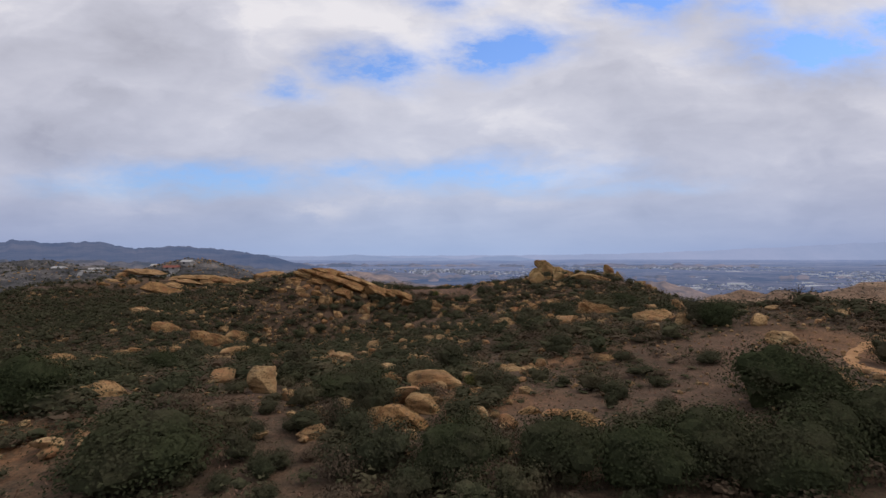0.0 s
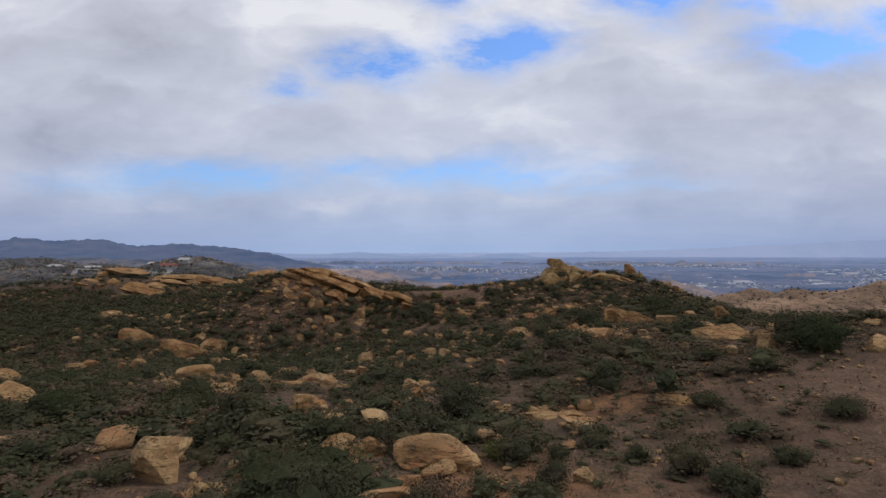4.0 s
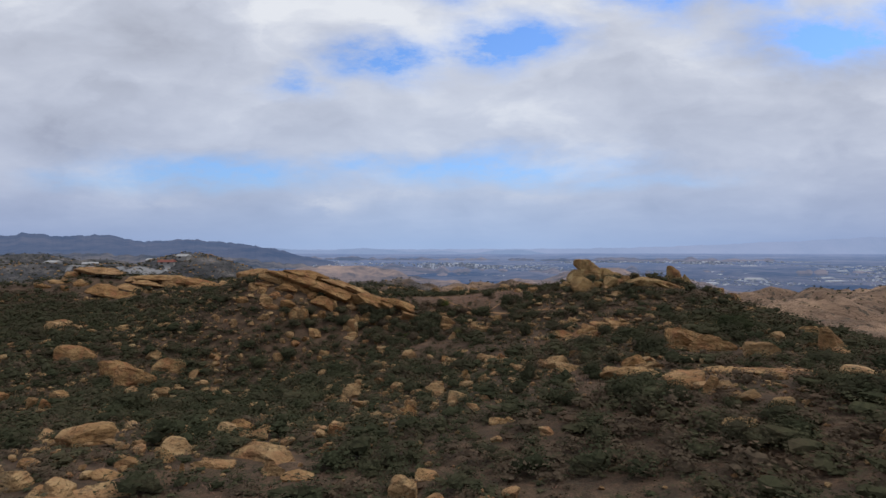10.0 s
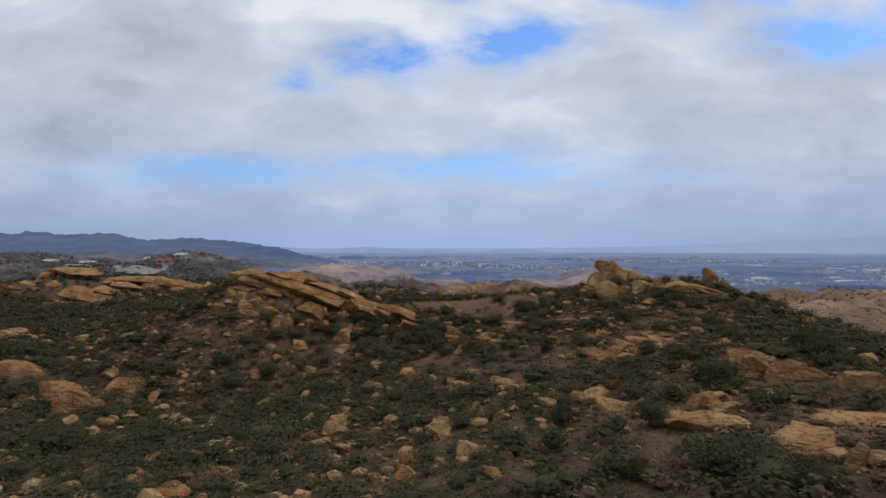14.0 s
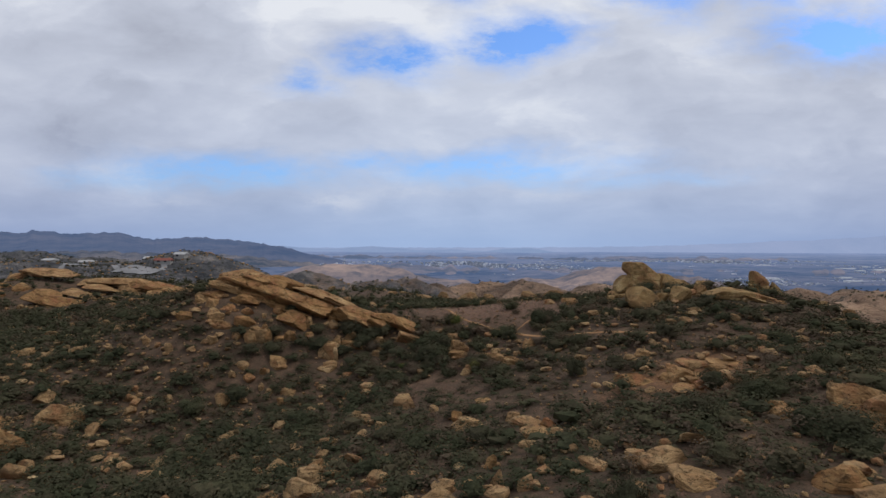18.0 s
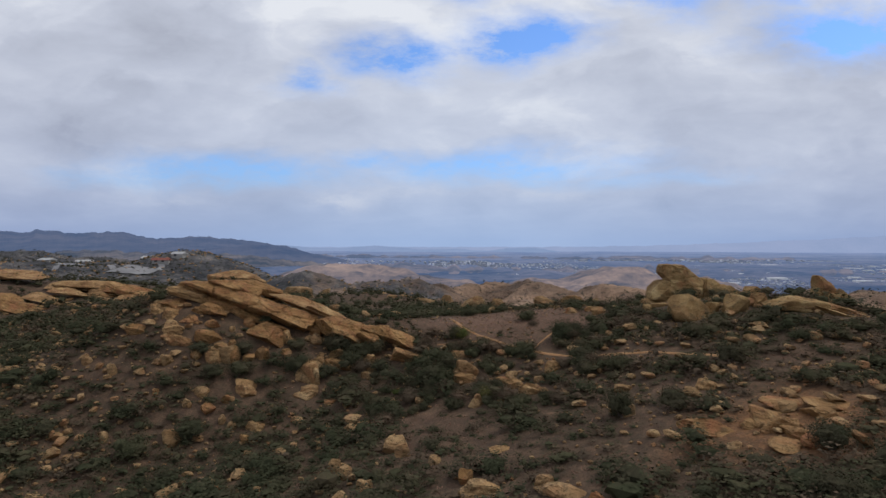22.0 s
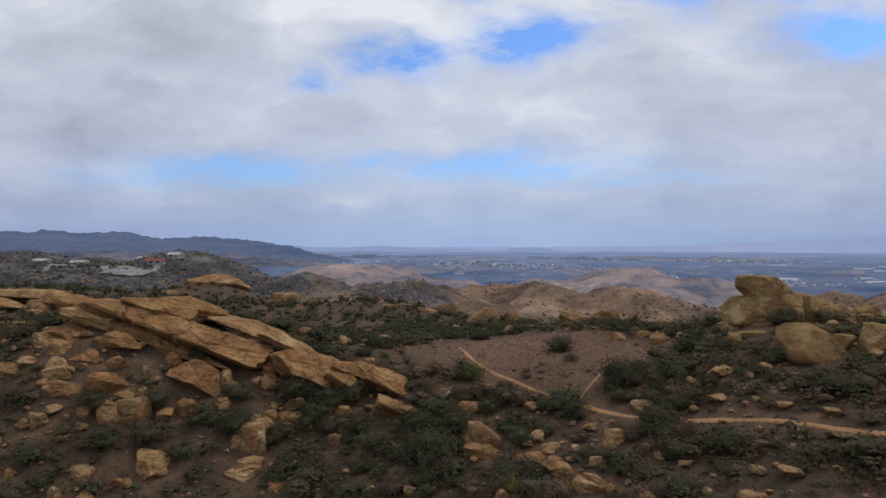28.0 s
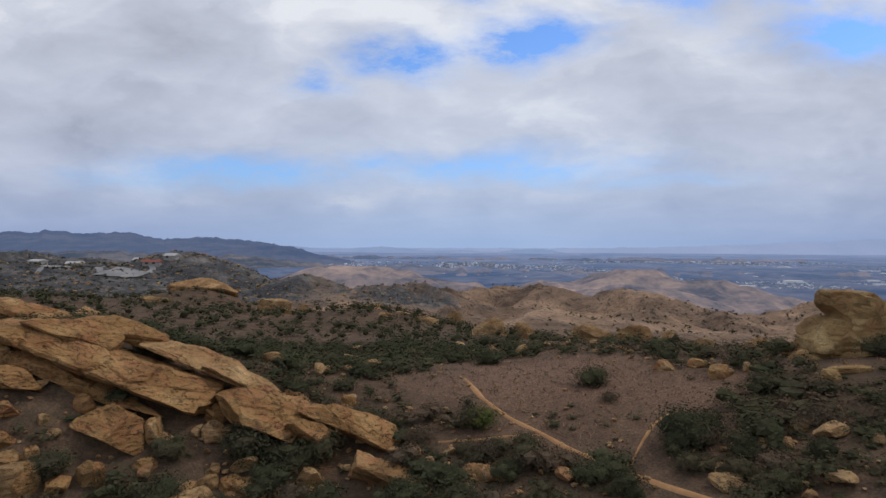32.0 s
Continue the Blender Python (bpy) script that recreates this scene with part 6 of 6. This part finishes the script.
PALE = plain_material("pale_wall", (0.24, 0.23, 0.22), (0.33, 0.32, 0.30), 0.3)
RED_ROOF = plain_material("red_roof", (0.19, 0.07, 0.055), (0.27, 0.11, 0.085), 0.5)
GREY_ROOF = plain_material("grey_roof", (0.30, 0.30, 0.30), (0.46, 0.45, 0.44), 0.5)
CONCRETE = plain_material("concrete_yard", (0.17, 0.168, 0.17), (0.27, 0.265, 0.265), 0.08)
PANE = plain_material("dark_pane", (0.03, 0.035, 0.04), (0.06, 0.065, 0.07), 1.0, 0.2, 0.0)


def tri_mesh(name, v, f, mat):
    """A small mesh of mixed faces."""
    me = bpy.data.meshes.new(name)
    me.from_pydata([tuple(p) for p in v], [], [tuple(dict.fromkeys(map(int, q))) for q in f])
    me.materials.append(mat)
    return me


def house(label, x, y, sx, sy, tall, roof, turn):
    base = new("far_house")
    base.matrix_world = pose(x, y, up(x, y), 0, 0, turn)
    part("wall", tri_mesh("wall", *box(0, 0, -2.0, sx, sy, tall + 2.0), PALE), base)
    v, f = gable(sx + 1.2, sy + 1.2, 1.8)
    part("roof", tri_mesh("roof", v + (0, 0, tall), f, roof), base)
    for k in range(int(sx // 5)):
        part("window", tri_mesh("window", *box(-sx / 2 + 3 + 5 * k, -sy / 2 - 0.05, tall * 0.35, 2.0, 0.15, 1.5), PANE), base)
    return tagged(base, label, "house", "estate buildings")


house("long low building with a red roof", -228.0, 494.0, 12.0, 4.0, 2.0, RED_ROOF, 4)
house("pale building with a grey roof on the hill", -220.0, 506.0, 9.0, 6.0, 2.4, GREY_ROOF, -8)
house("small pale house with a grey roof", -262.0, 540.0, 10.0, 8.0, 3.6, GREY_ROOF, 0)
house("small pale house with a grey roof", -330.0, 560.0, 12.0, 8.0, 3.6, GREY_ROOF, 15)
house("small pale house with a grey roof", -385.0, 590.0, 12.0, 9.0, 3.8, GREY_ROOF, -10)


def yard(name, label, x0, x1, y0, y1, lift):
    xs, ys = np.meshgrid(np.linspace(x0, x1, 24), np.linspace(y0, y1, 14))
    level = float(height(np.array([(x0 + x1) / 2]), np.array([(y0 + y1) / 2]))[0])
    z = height(xs, ys) * 0.9 + 0.1 * level + lift
    tagged(new(name, mesh_of(name, np.stack([xs, ys, z], -1).reshape(-1, 3), grid_faces(14, 24), CONCRETE)), label, "yard", kind="structure")


yard("yard", "broad pale concrete yard on the western hill", -245, -221, 452, 479, 0.5)
yard("yard_upper", "pale upper parking yard", -273, -257, 478, 492, 0.5)


def far_road(line, width):
    pts = np.array(line, float)
    seg = np.r_[0, np.cumsum(np.hypot(*np.diff(pts, axis=0).T))]
    s = np.linspace(0, seg[-1], 80)
    cx, cy = np.interp(s, seg, pts[:, 0]), np.interp(s, seg, pts[:, 1])
    for _ in range(8):
        cx[1:-1], cy[1:-1] = (cx[:-2] + cx[1:-1] * 2 + cx[2:]) / 4, (cy[:-2] + cy[1:-1] * 2 + cy[2:]) / 4
    dx, dy = np.gradient(cx), np.gradient(cy)
    n = np.hypot(dx, dy)
    k = np.array([-0.5, 0, 0.5]) * width
    x, y = cx[:, None] - (dy / n)[:, None] * k, cy[:, None] + (dx / n)[:, None] * k
    z = height(x, y) + 0.5
    tagged(new("road", mesh_of("road", np.stack([x, y, z], -1).reshape(-1, 3), grid_faces(80, 3), CONCRETE)), "pale road winding over the western hill", "road", kind="structure")


far_road([(-245, 462), (-252, 472), (-258, 478)], 4)
far_road([(-222, 478), (-224, 488), (-232, 499)], 4)
far_road([(-273, 484), (-284, 478), (-286, 466), (-280, 452)], 4)
far_road([(-214, 372), (-206, 350), (-210, 325), (-200, 300)], 5)


# ---- dead tree on the crest ----
def make_dead_tree():
    rs = np.random.RandomState(5)
    base = new("dead_tree")
    base.matrix_world = pose(31.8, 52.6, up(31.8, 52.6) - 0.1)
    pieces = []

    def limb(a, way, length, r, depth):
        b = a + way * length
        pieces.append(tube(a, b, r, r * 0.6))
        if depth:
            for _ in range(2 if depth > 2 else 3):
                turn = way + rs.normal(0, 0.45, 3) + (0, 0, 0.15)
                limb(b, turn / np.linalg.norm(turn), length * rs.uniform(0.55, 0.85), r * 0.58, depth - 1)

    for lean in (-0.4, 0.1, 0.5):
        way = np.array((lean, rs.normal(0, 0.2), 1.0))
        limb(np.zeros(3), way / np.linalg.norm(way), 0.85, 0.07, 3)
    part("branches", mesh_of("branches", *join(pieces), WOOD), base)
    part("trunk", mesh_of("trunk", *tube((0, 0, -0.3), (0, 0, 0.15), 0.16, 0.11, 8), WOOD), base)
    tagged(base, "leafless dead tree with bare grey branches", "tree")


make_dead_tree()


# ---- pale rocks on the western hills ----
rs = np.random.RandomState(77)
x, y = scatter(rs, -420, -40, 290, 640, 5.2)
keep = rs.rand(len(x)) < 0.5 * np.exp(-(((x + 226) / 110) ** 2 + ((y - 520) / 90) ** 2)) + 0.22 + fbm(x, y, 50.0, 3, 29) * 0.4
pieces = []
for a, b, c in zip(x[keep], y[keep], height(x[keep], y[keep])):
    v, f = forms[5 + rs.randint(5)]
    w = rs.uniform(1.0, 3.6)
    pieces.append((v * (w, w, w * 0.8) + (a, b, c + 0.2), f))
v, f = join(pieces)
tagged(new("distant_rocks", mesh_of("distant_rocks", v, f, PALE_STONE)), "pale boulders dotting the western hills", "rocks", kind="stuff")
